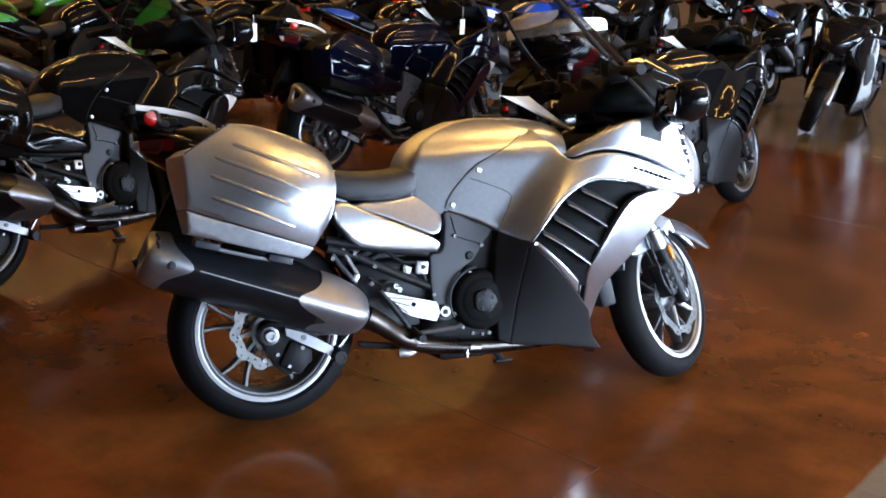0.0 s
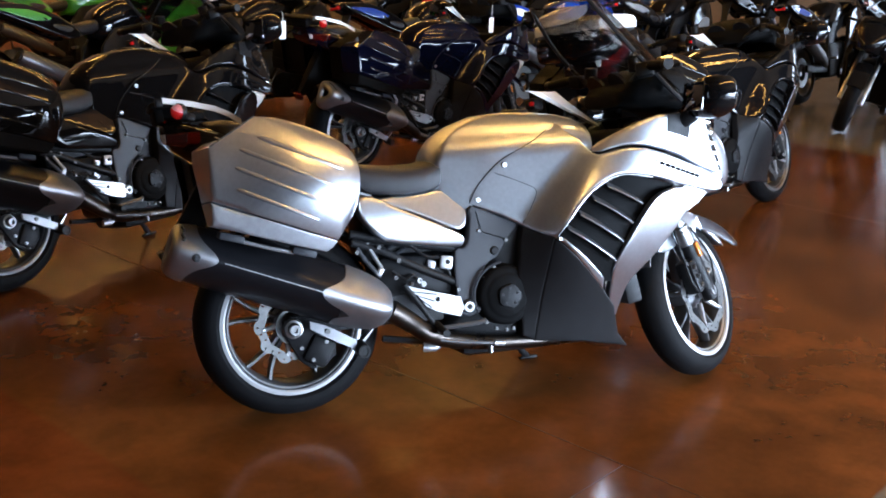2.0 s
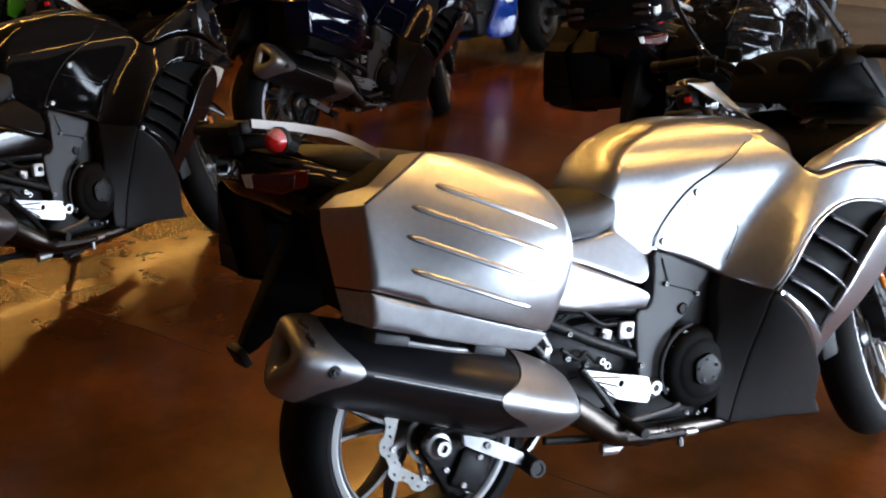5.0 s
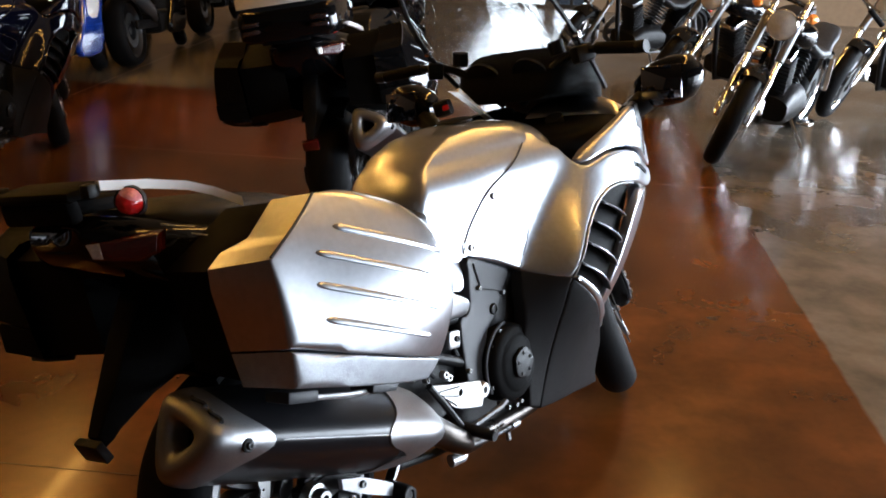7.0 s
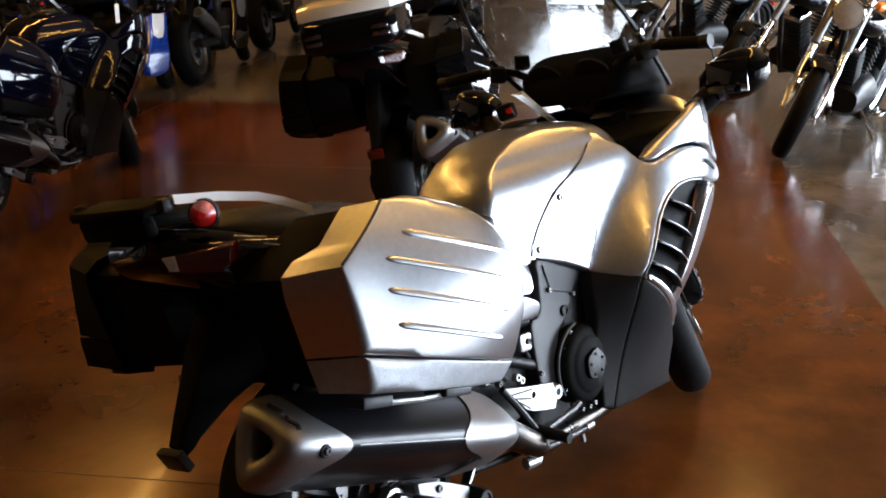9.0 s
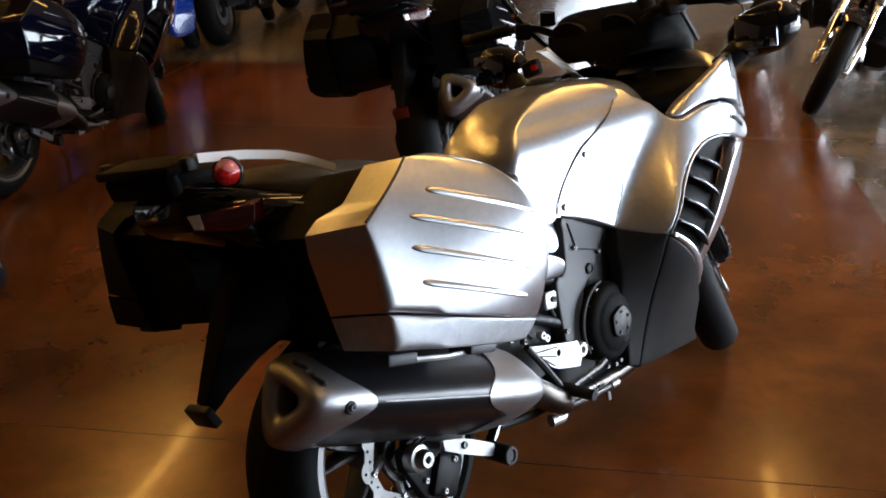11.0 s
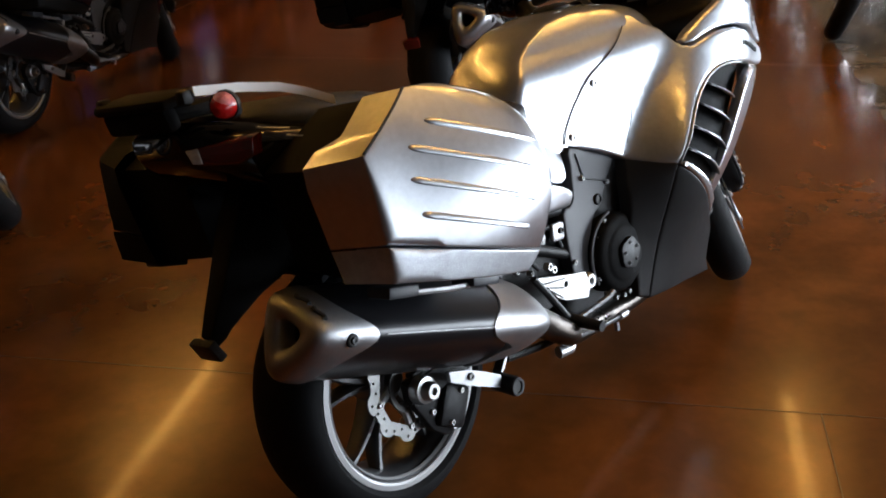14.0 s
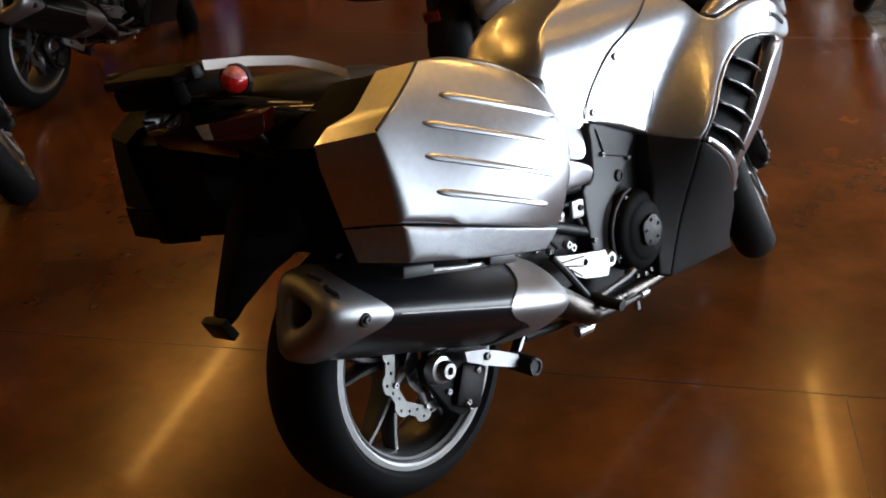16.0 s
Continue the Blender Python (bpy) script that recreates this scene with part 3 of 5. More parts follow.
def pannier(root, paint, flip):
    """Hard side case: painted lid with a cut-off back corner and four ribs, textured lower band, black inner shell, feet."""
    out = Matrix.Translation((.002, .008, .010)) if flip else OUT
    # left case: its shade is put into the colour, dull black instead of paint
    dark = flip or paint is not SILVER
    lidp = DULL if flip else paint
    crown = [tuple(q) for q in spline([(-.152, 1.0), (-.08, .991), (0, .966), (.08, .932), (.137, .890), (.158, .84), (.150, .765), (.118, .69), (.088, .655)], 4)]
    top = crown + [(.064, .628), (-.298, .764), (-.290, .917)]
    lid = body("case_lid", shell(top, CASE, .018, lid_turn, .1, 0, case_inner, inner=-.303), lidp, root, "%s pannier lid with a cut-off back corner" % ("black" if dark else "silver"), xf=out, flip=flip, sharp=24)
    body("case_seam", tube([(-.286 + .138 * k, CASE(-.286 + .138 * k, .919 + .081 * k) + .001, .919 + .081 * k + .0005) for k in np.linspace(0, 1, 7)], .0028, 6), DARKHOLE, lid, "dark seam", xf=out, flip=flip)
    band = [(-.2985, .760), (.064, .624), (.05, .607), (.03, .594), (-.10, .632), (-.300, .694)]
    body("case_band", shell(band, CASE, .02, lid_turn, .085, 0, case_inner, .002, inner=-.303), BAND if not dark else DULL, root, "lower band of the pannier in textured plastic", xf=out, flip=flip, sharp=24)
    inner = [(-.300, .895), (-.125, .980), (-.05, .972), (.07, .92), (.130, .875), (.145, .79), (.105, .67), (.03, .592), (-.275, .684)]
    shell_ob = body("case_shell", shell(inner, lambda x, z: -.306, .05, .006, .195 if flip else .15, 1, .93), DULL, root, "black inner shell of the pannier", xf=out, flip=flip)
    for (x0, z0), (x1, z1) in (((-.150, .941), (.088, .834)), ((-.204, .908), (.054, .789)), ((-.223, .857), (.022, .743)), ((-.224, .795), (.001, .694))):
        secs = []
        dx, dz = x1 - x0, z1 - z0
        ln = math.hypot(dx, dz)
        nx, nz = -dz / ln, dx / ln
        for k in (0, .012, .035, .08, .16, .3, .45, .6, .75, .88, .97, 1):
            w = .0058 * min(1, math.sqrt(k / .05)) * (1 - .22 * k) * min(1, (1.002 - k) / .04) ** .5 + .0003
            x, z = x0 + dx * k, z0 + dz * k
            y = CASE(x, z)
            secs.append([(x + nx * w * u, y + .003 - (w * .95 + .003) * h, z + nz * w * u) for u, h in ((1.3, 0), (1.0, .55), (.5, .85), (-.2, .95), (-.75, .85), (-1.0, .35), (-1.1, 0))])
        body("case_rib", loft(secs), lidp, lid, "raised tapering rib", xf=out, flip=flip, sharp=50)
    for x in (-.235, -.02):
        body("case_foot", box((x, -.36, .60 - .28 * (x + .02) - .010 + .018 * flip), (.075, .06, .022), .004, (0, 16, 0)), PLASTIC if flip else GREY, shell_ob, "", xf=out, flip=flip)
    if not flip:
        body("case_rail", tube([(-.20, -.372, .634), (-.11, -.375, .606), (-.05, -.37, .590)], .006, 8), CAST, shell_ob, "", xf=out, flip=flip)


def muffler(root, paint):
    """Three-sided silencer: black sleeve between silver end caps, with a deep outlet."""
    a0, a1 = np.array((-.405, -.262, .625)), np.array((.315, -.226, .345))
    ax = (a1 - a0) / np.linalg.norm(a1 - a0)
    out = np.array((0, -1.0, 0))
    up = np.cross(ax, out)
    up = up if up[2] > 0 else -up
    ang = np.linspace(0, 2 * math.pi, 40, endpoint=False)

    def ring(s, k, shift=0.0, notch=0.0):
        """A rounded three-sided section; shift: how far its joint runs ahead on the ridge, notch: below the ridge."""
        pts = []
        for a in ang:
            w = .088 * (math.cos(a) + .16 * math.cos(2 * a))
            h = .094 * (math.sin(a) - .16 * math.sin(2 * a)) * (1 - .24 * max(0, math.sin(a)) * max(0, 1 - s / .34))
            r = a if a < math.pi else a - 2 * math.pi
            pts.append(a0 + ax * (s + shift * math.exp(-r * r / .40) + notch * math.exp(-(r + .75) ** 2 / .05)) + out * (w * k) + up * (h * k))
        return pts

    def skin(s, k, a):
        """A point on the outside at the angle a from the ridge."""
        return a0 + ax * s + out * (.088 * k * (math.cos(a) + .16 * math.cos(2 * a))) + up * (.094 * k * (math.sin(a) - .16 * math.sin(2 * a)) * (1 - .24 * max(0, math.sin(a)) * max(0, 1 - s / .34)))

    cap = loft([ring(.050, .29), ring(.016, .32), ring(.009, .36), ring(.004, .46), ring(.003, .62), ring(.006, .76), ring(.012, .85), ring(.022, .92, .006), ring(.036, .965, .02), ring(.050, .995, .04), ring(.062, 1.012, .060), ring(.072, 1.02, .072), ring(.073, .985, .072)], caps=False)
    cap_ob = body("muffler_end_cap", cap, CAPMETAL, root, "cast silver end cap with a dark outlet", sharp=40)
    body("muffler_outlet", loft([ring(.040, .32), ring(.05, .32), ring(.12, .30), ring(.121, .05)], caps=False), DARKHOLE, cap_ob, "sooty outlet")
    for q in (.55, 1.05):
        body("cap_slot", tube([skin(.030 + .004 * math.sin(6 * k), .958, q + .38 * k) for k in np.linspace(0, 1, 5)], .0045, 6), DARKHOLE, cap_ob, "narrow dark slot")
    body("bolt_recess", lathe([(.0005, -.002), (.011, -.002), (.013, 0), (.013, .006), (.0005, .006)], 18, closed=False), DARKHOLE, cap_ob, "", Matrix.Translation(skin(.078, 1.0, -.12)))
    # highlight on the sleeve's ridge, laid on as a pale metal line
    seam = [ring(q, 1.004)[0] for q in np.linspace(.165, .50, 6)]
    body("sleeve_glint", tube(seam, .0016, 6), MACHINED, root, "thin painted glint along the ridge")
    body("muffler_sleeve", loft([ring(.064, .985, .066), ring(.18, 1.0), ring(.30, 1.0), ring(.42, 1.0), ring(.58, .97)], caps=False), SLEEVE, root, "satin black muffler sleeve")
    fc = loft([ring(.562, .985, -.080, .055), ring(.563, 1.022, -.080, .055), ring(.590, 1.012, -.04, .025), ring(.62, .985), ring(.66, .93), ring(.695, .85), ring(.720, .74), ring(.735, .62), ring(.742, .45)])
    fc_ob = body("muffler_front_cap", fc, CAPMETAL, root, "silver muffler front cap")
    body("muffler_bolt", bolt(tuple(skin(.078, 1.03, -.12)), .007, .004), GREY, cap_ob)
    body("cap_badge", box((.08, -.328, .435), (.05, .003, .008), .001, (0, 21, 0)), PLASTIC, fc_ob, "small unreadable mark")
    body("exhaust_pipe", tube([(.29, -.228, .354), (.35, -.222, .314), (.41, -.225, .268), (.47, -.195, .238), (.58, -.165, .212), (.72, -.145, .194), (.88, -.13, .184), (1.05, -.10, .18)], [.038, .034, .031, .029, .027, .026, .026, .026], 14, smooth=5), PIPE, root, "heat-tinted exhaust pipe")


def motorcycle(name, label, m, paint, steer=33.0, top_box=False, group="", screen=1.0):
    root = thing(name, m, label, "motorcycle", group)
    st = Matrix.Translation(STEER_AT) @ Matrix.Rotation(radians(steer), 4, STEER_AXIS) @ Matrix.Translation(-STEER_AT)
    head = Vector((1.524, 0, 0.297))
    bars = Matrix.Translation(head) @ Matrix.Rotation(radians(min(steer, 25.5)), 4, STEER_AXIS) @ Matrix.Translation(-head)
    silver = paint is SILVER
    word = "silver" if silver else "dark"

    # wheels
    wheel(root, "rear_wheel", Matrix.Translation((0, 0, .311)), .311, .190, .086, [(-.098, .125)], GUNMETAL, False, MACHINED if silver else CAPMETAL)
    wheel(root, "front_wheel", st @ Matrix.Translation(STEER_AT), .299, .122, .056, [(-.074, .155), (.074, .155)], GUNMETAL, True, MACHINED if silver else CAPMETAL)

    # swing arm, axle, rear brake
    bm = loft([[(x, y + dy, z + dz) for dy, dz in ((-.018, -h), (.018, -h), (.018, h), (-.018, h))] for x, y, z, h in ((-.045, -.135, .311, .028), (.06, -.138, .318, .032), (.20, -.14, .335, .04), (.36, -.13, .345, .05), (.52, -.10, .345, .06))])
    bmesh.ops.bevel(bm, geom=bm.edges[:], offset=.006, segments=2, affect="EDGES")
    body("swing_arm", bm, ENGINE, root, "black swing arm")
    body("swing_arm", box((.25, .15, .33), (.6, .05, .10), .02, (0, 4, 0)), ENGINE, root)
    body("axle_nut", lathe([(.0005, -.022), (.009, -.022), (.009, -.034), (.017, -.034), (.021, -.028), (.022, -.014), (.030, -.012), (.033, .0), (.033, .012), (.0005, .012)], 18, closed=False), ALLOY, root, "", Matrix.Translation((-.016, -.158, .313)))
    cal = body("rear_caliper", loft([[(x + dx, y, z + dz) for dx, dz in ((-.040, -.02), (-.028, -.042), (.02, -.050), (.042, -.03), (.046, .02), (.03, .046), (-.02, .05), (-.04, .03))] for x, y, z in ((.072, -.085, .236), (.072, -.135, .236))]), ENGINE, root, "black rear brake caliper")
    body("caliper_body", box((.068, -.146, .232), (.082, .030, .098), .012, (0, 30, 0)), ENGINE, cal)
    body("caliper_bracket", plate([(-.040, .29), (-.02, .25), (.005, .20), (.04, .172), (.09, .178), (.125, .215), (.13, .27), (.10, .32), (.04, .35), (-.02, .35)], -.142, -.118, .004), ENGINE, root, "black caliper bracket")
    body("brake_hose", tube([(.11, -.15, .30), (.16, -.155, .345), (.24, -.15, .35), (.34, -.14, .37)], .005, 6, smooth=4), PLASTIC, cal)
    for q in ((.042, -.162, .206), (.090, -.162, .262), (.060, -.146, .184), (.010, -.144, .245)):
        body("caliper_bolt", bolt(q, .007, .006), ALLOY, cal)
    body("wheel_sensor_ring", lathe([(.05, -.104), (.062, -.104), (.062, -.100), (.05, -.100)], 36), STEEL, root, "", Matrix.Translation((0, 0, .311)))

    # rear mudguard and number-plate hanger
    secs = []
    for a in np.linspace(20, 118, 10):
        q = radians(a)
        secs.append([(.335 * math.cos(q), y, .311 + .335 * math.sin(q) + .02 - 1.3 * y * y) for y in (-.10, -.05, 0, .05, .10)] + [(.347 * math.cos(q), y, .311 + .347 * math.sin(q) + .02 - 1.3 * y * y) for y in (.10, .05, 0, -.05, -.10)])
    body("rear_mudguard", loft(secs), DULL, root, "black inner rear mudguard")
    fin = [(-.22, .86), (-.285, .76), (-.325, .69), (-.365, .625), (-.388, .585), (-.372, .560), (-.352, .568), (-.335, .582), (-.25, .622), (-.15, .650), (-.06, .70), (-.05, .80)]
    hang = plate(fin, -.042, .042, .006)
    for v in hang.verts:
        v.co.y *= .35 + min(1, max(0, (v.co.z - .56) / .16)) * .45
    hang_ob = body("plate_hanger", hang, DULL, root, "black number-plate hanger")
    # the silver bike's reflector is coloured black for its unlit look
    body("plate_bracket", box((-.392, 0, .560), (.020, .072, .046), .004, (0, -25, 0)), PLASTIC if silver else TAIL_RED, hang_ob, "reflector bracket")

    # engine
    body("crankcase", box((.72, 0, .36), (.40, .30, .34), .05, (0, 6, 0), seg=3), ENGINE, root, "black engine casing")
    body("cylinder_block", box((.83, 0, .55), (.30, .34, .28), .03, (0, 20, 0)), ENGINE, root)
    body("oil_pan", box((.74, 0, .21), (.34, .26, .12), .03), ENGINE, root)
    cov = Matrix.Translation((.712, -.178, .362))
    cc = body("clutch_cover", lathe([(.0005, -.046), (.066, -.044), (.073, -.038), (.080, -.034), (.090, -.032), (.099, -.024), (.103, -.010), (.105, .03), (.0005, .03)], 40, closed=False), DULL, root, "round black clutch cover", cov)
    body("clutch_cap", plate([(.040 * math.cos(a) * (1 + .05 * math.cos(5 * a)), .040 * math.sin(a) * (1 + .05 * math.cos(5 * a))) for a in np.linspace(0, 2 * math.pi, 40, endpoint=False)], -.056, -.044, .003), ENGINE, cc, "dark grey clutch cap", cov)
    for a in (20, 92, 164, 236, 308):
        body("cap_bolt", bolt((.712 + .028 * math.cos(radians(a)), -.2335, .362 + .028 * math.sin(radians(a))), .005, .004), GREY, cc)
    body("cover_ring", tube([(.712 + .112 * math.cos(radians(a)), -.190, .362 + .112 * math.sin(radians(a))) for a in range(95, 215, 8)], .0045, 8), GREY, cc, "dark grey guard ring")
    for x, z in ((.677, .457), (.64, .425), (.622, .375), (.618, .325), (.64, .275), (.675, .25), (.71, .243), (.735, .245)):
        body("case_bolt", bolt((x, -.188, z), .006, .008), STEEL, root)
    body("oil_filler", lathe([(.0005, -.03), (.016, -.03), (.02, -.024), (.02, .01), (.0005, .01)], 14, closed=False), ENGINE, root, "", Matrix.Translation((.78, -.195, .465)))

    # frame plates, rear frame tubes, hoses, reservoir
    for fl in (False, True):
        fr = [(.614, .668), (.72, .622), (.772, .594), (.742, .556), (.705, .500), (.688, .486), (.668, .476), (.645, .442), (.627, .366), (.612, .305), (.570, .300), (.552, .33), (.544, .394), (.546, .52), (.575, .528), (.594, .545), (.600, .581), (.606, .63)]
        body("frame_plate", shell(fr, lambda x, z: -.172 - .10 * max(0, x - .70), .03, .006, .03, 2), GREY, root, "dark grey frame cover plate", flip=fl)
        if fl:
            continue
        body("frame_fold", tube([(.628, -.1745, .648), (.645, -.1755, .58), (.665, -.1765, .572), (.74, -.182, .545)], .0022, 6), PLASTIC, root)
        for x, z in ((.635, .583), (.729, .545), (.55, .393)):
            body("frame_bolt", bolt((x, -.176 - .10 * max(0, x - .70), z), .0065, .006), STEEL, root)
        body("frame_boss", lathe([(.008, -.004), (.013, -.003), (.015, 0), (.015, .004), (.0005, .004), (.0005, -.001), (.007, -.001)], 16, closed=False), PLASTIC, root, "", Matrix.Translation((.688, -.176, .512)))
    body("pivot_nut", lathe([(.0005, -.004), (.010, -.004), (.010, -.014), (.017, -.014), (.021, -.009), (.023, .004), (.0005, .004)], 20, closed=False), ALLOY, root, "bright swing-arm pivot", Matrix.Translation((.58, -.182, .334)))
    body("pivot_nut", lathe([(.0005, -.0145), (.0075, -.0145), (.0085, -.0125), (.0005, -.0125)], 12, closed=False), DARKHOLE, root, "", Matrix.Translation((.58, -.182, .334)))
    body("frame_tube", tube([(.20, -.145, .575), (.30, -.15, .54), (.42, -.155, .475), (.55, -.155, .415)], .014, 10), PLASTIC, root, "black rear frame tube")
    body("frame_tube", tube([(.20, -.13, .60), (.38, -.14, .56), (.55, -.15, .53)], .016, 10), PLASTIC, root)
    body("shock_absorber", tube([(.30, -.05, .66), (.47, -.05, .36)], .04, 14), ENGINE, root)
    for i in range(9):
        t0 = i / 9
        body("shock_coil", tube([(.31 + .14 * t0 + .045 * math.cos(a) * .8, -.07 + .05 * math.sin(a), .64 - .25 * t0 + .02 * math.cos(a)) for a in np.linspace(0, 2 * math.pi, 12)], .006, 6), GREY, root) if silver else None
    body("battery_box", box((.40, 0, .58), (.30, .20, .18), .02), PLASTIC, root)
    body("inner_engine_cover", box((.42, -.06, .44), (.28, .16, .16), .03), ENGINE, root)
    body("hose", tube([(.215, -.155, .555), (.235, -.16, .52), (.262, -.165, .485), (.285, -.165, .455)], .008, 8, smooth=4), GREY, root)
    body("hose", tube([(.25, -.15, .57), (.27, -.16, .525), (.29, -.17, .485)], .007, 8, smooth=4), CAST, root)
    body("hose", tube([(.40, -.15, .55), (.45, -.16, .51), (.50, -.16, .50), (.53, -.16, .44)], .006, 8, smooth=4), PLASTIC, root)
    body("hose", tube([(.33, -.16, .47), (.37, -.165, .44), (.40, -.16, .45), (.43, -.16, .42)], .006, 8, smooth=4), PLASTIC, root)
    body("hose_clip", box((.283, -.167, .474), (.022, .012, .03), .004, (0, 30, 0)), ALLOY, root, "bright metal clip")
    body("reservoir_cap", box((.516, -.166, .486), (.045, .014, .045), .006, (0, 8, 0)), CAST, root, "small silver square cap")
    body("reservoir_cap", bolt((.52, -.174, .488), .008, .006), GREY, root)
    for x, y, z in ((.285, -.165, .555), (.351, -.16, .505), (.205, -.18, .545), (.335, -.17, .45), (.39, -.165, .425), (.46, -.15, .48)):
        body("chassis_bolt", bolt((x, y, z), .0075, .010), STEEL, root)
    body("chassis_clip", box((.468, -.15, .482), (.03, .012, .025), .003, (0, 20, 0)), CAST, root)

    # rider's foot plate, peg, brake pedal
    fp = [(.352, .428), (.45, .398), (.545, .372), (.556, .335), (.540, .308), (.505, .318), (.455, .334), (.425, .352), (.40, .384)]
    fpo = body("foot_plate", plate(fp, -.208, -.192, .003, [(.464, .372, .009)]), ALLOY, root, "polished foot plate with cut lines")
    for i in range(3):
        body("foot_plate_groove", tube([(.378 + .014 * i, -.2085, .404 - .014 * i), (.462 - .01 * i, -.2085, .392 - .021 * i - .004)], .0022, 6), DARKHOLE, fpo)
    body("heel_rod", tube([(.352, -.205, .428), (.39, -.208, .375), (.43, -.21, .315), (.447, -.212, .287)], .009, 8), PLASTIC, root)
    for q in ((.415, -.21, .428), (.402, -.21, .44)):
        body("plate_stud", bolt(q, .010, .012), ALLOY, root)
    body("foot_peg", tube([(.455, -.20, .285), (.455, -.30, .272)], [.016, .013], 12), PLASTIC, root, "black rubber foot peg")
    body("peg_bracket", tube([(.43, -.205, .29), (.47, -.215, .275), (.60, -.222, .283), (.625, -.222, .29)], .008, 8), GUNMETAL, root)
    body("brake_pedal", tube([(.40, -.215, .285), (.405, -.225, .262), (.43, -.228, .246), (.55, -.218, .222), (.655, -.205, .206)], .006, 8, smooth=3), GUNMETAL, root, "dark brake pedal rod")
    body("pedal_tip", tube([(.655, -.205, .206), (.695, -.198, .200)], .010, 10), CAST, root, "bright pedal tip")
    body("drain_bolt", tube([(.645, -.20, .195), (.645, -.20, .172)], .007, 8), ALLOY, root)

    # passenger peg and its arm
    body("peg_arm", loft([[(x, y0, z - h), (x, y1, z - h), (x, y1, z + h), (x, y0, z + h)] for x, y0, y1, z, h in ((.03, -.20, -.188, .326, .012), (.08, -.204, -.188, .302, .019), (.13, -.206, -.19, .275, .019), (.18, -.205, -.19, .247, .016))]), CAPMETAL, root, "dull silver arm of the passenger peg")
    body("peg_arm_bolt", bolt((.085, -.206, .303), .009, .005), STEEL, root)
    body("passenger_peg", tube([(.195, -.17, .238), (.195, -.232, .229)], .0225, 18), PLASTIC, root, "black passenger foot peg")
    body("peg_end", lathe([(.0005, -.002), (.013, -.002), (.015, -.006), (.0205, -.006), (.0225, 0), (.0225, .006), (.0005, .006)], 18, closed=False), PLASTIC, root, "", Matrix.Translation((.195, -.232, .229)))
    body("peg_bracket", loft([[(x, -.16, z - w), (x + .03, -.16, z + w), (x + .03, -.185, z + w), (x, -.185, z - w)] for x, z, w in ((.19, .25, .01), (.22, .285, .012), (.26, .32, .012), (.28, .345, .012))]), ALLOY, root, "polished bracket")
    body("centre_stand", tube([(.29, -.13, .245), (.40, -.14, .228), (.47, -.145, .222)], .011, 8), PLASTIC, root, "folded black stand leg")
    body("stand_foot", tube([(.41, -.19, .213), (.445, -.20, .210), (.49, -.19, .222)], [.016, .013, .006], 10), CAST, root)
    body("side_stand", tube([(.80, .16, .26), (.90, .23, .12), (.97, .29, .052)], .013, 10), PLASTIC, root, "black side stand, swung out")
    body("stand_foot", box((.975, .30, .045), (.07, .05, .012), .004, (-15, 0, 0)), PLASTIC, root)

    # bodywork, both sides
    p1 = [(.924, .927), (.828, .868), (.734, .82), (.676, .77), (.636, .721), (.614, .676), (.712, .630), (.782, .590), (.843, .556), (.885, .608), (.943, .67), (1.0, .713), (1.063, .743), (1.124, .748), (1.218, .730), (1.335, .699), (1.461, .668), (1.542, .664), (1.535, .712), (1.333, .784), (1.183, .829), (1.096, .831), (1.033, .815), (1.005, .835), (.985, .872), (.95, .90)]
    p2 = [(1.012, .836), (1.087, .882), (1.203, .930), (1.28, .938), (1.40, .945), (1.462, .937), (1.484, .877), (1.500, .815), (1.532, .72), (1.333, .793), (1.184, .838), (1.097, .841), (1.035, .825)]
    p3 = [(1.345, .688), (1.246, .678), (1.188, .634), (1.133, .549), (1.085, .454), (1.083, .392), (1.105, .281), (1.135, .190), (1.150, .235), (1.156, .318), (1.175, .38), (1.25, .454), (1.348, .566), (1.385, .63)]
    lv = [(.85, .556), (.943, .668), (1.0, .709), (1.063, .738), (1.124, .744), (1.218, .726), (1.335, .695), (1.30, .67), (1.22, .62), (1.16, .549), (1.12, .454), (1.10, .381), (1.018, .384)]
    l1 = [(.782, .588), (.846, .556), (.837, .527), (.823, .378), (.808, .199), (.766, .216), (.750, .419), (.764, .533)]
    l2 = [(.837, .540), (.846, .552), (1.016, .381), (1.092, .294), (1.129, .19), (1.18, .133), (.985, .176), (.806, .196)]
    for fl in (False, True):
        side = body("side_fairing", shell(p1, FAIR, .022, seam_turn, .03, 2), paint, root, "%s side fairing with an intake" % word, flip=fl)
        body("fairing_seam", tube([(x, FAIR(x, z) - .0002, z) for x, z in [tuple(v) for v in spline([(.924, .927), (.828, .868), (.734, .82), (.676, .77), (.636, .721), (.614, .676)], 4)]], .0016, 6), DARKHOLE, side, "", flip=fl)
        body("upper_fairing", shell(p2, FAIR, .022, .010, .012, 2, lift=.004), paint, root, "%s upper fairing" % word, flip=fl)
        mx, mz = sum(q[0] for q in p2) / len(p2), sum(q[1] for q in p2) / len(p2)
        body("fairing_lining", shell([(mx + (x - mx) * .97, mz + (z - mz) * .92) for x, z in p2], lambda x, z: FAIR(x, z) + .012, .04, 0, .004, 2), PLASTIC, root, "black lining of the upper fairing", flip=fl)
        body("front_cowl", shell(p3, lambda x, z: FAIR(x, z) + .17 * (.66 - z), .022, .009, .026, 2, lift=.006), paint, root, "%s lower front cowl" % word, flip=fl)
        body("intake_panel", shell(lv, lambda x, z: FAIR(x, z) + .045, .03, 0, .02, 1), DULL, root, "black panel behind the louvres", flip=fl)
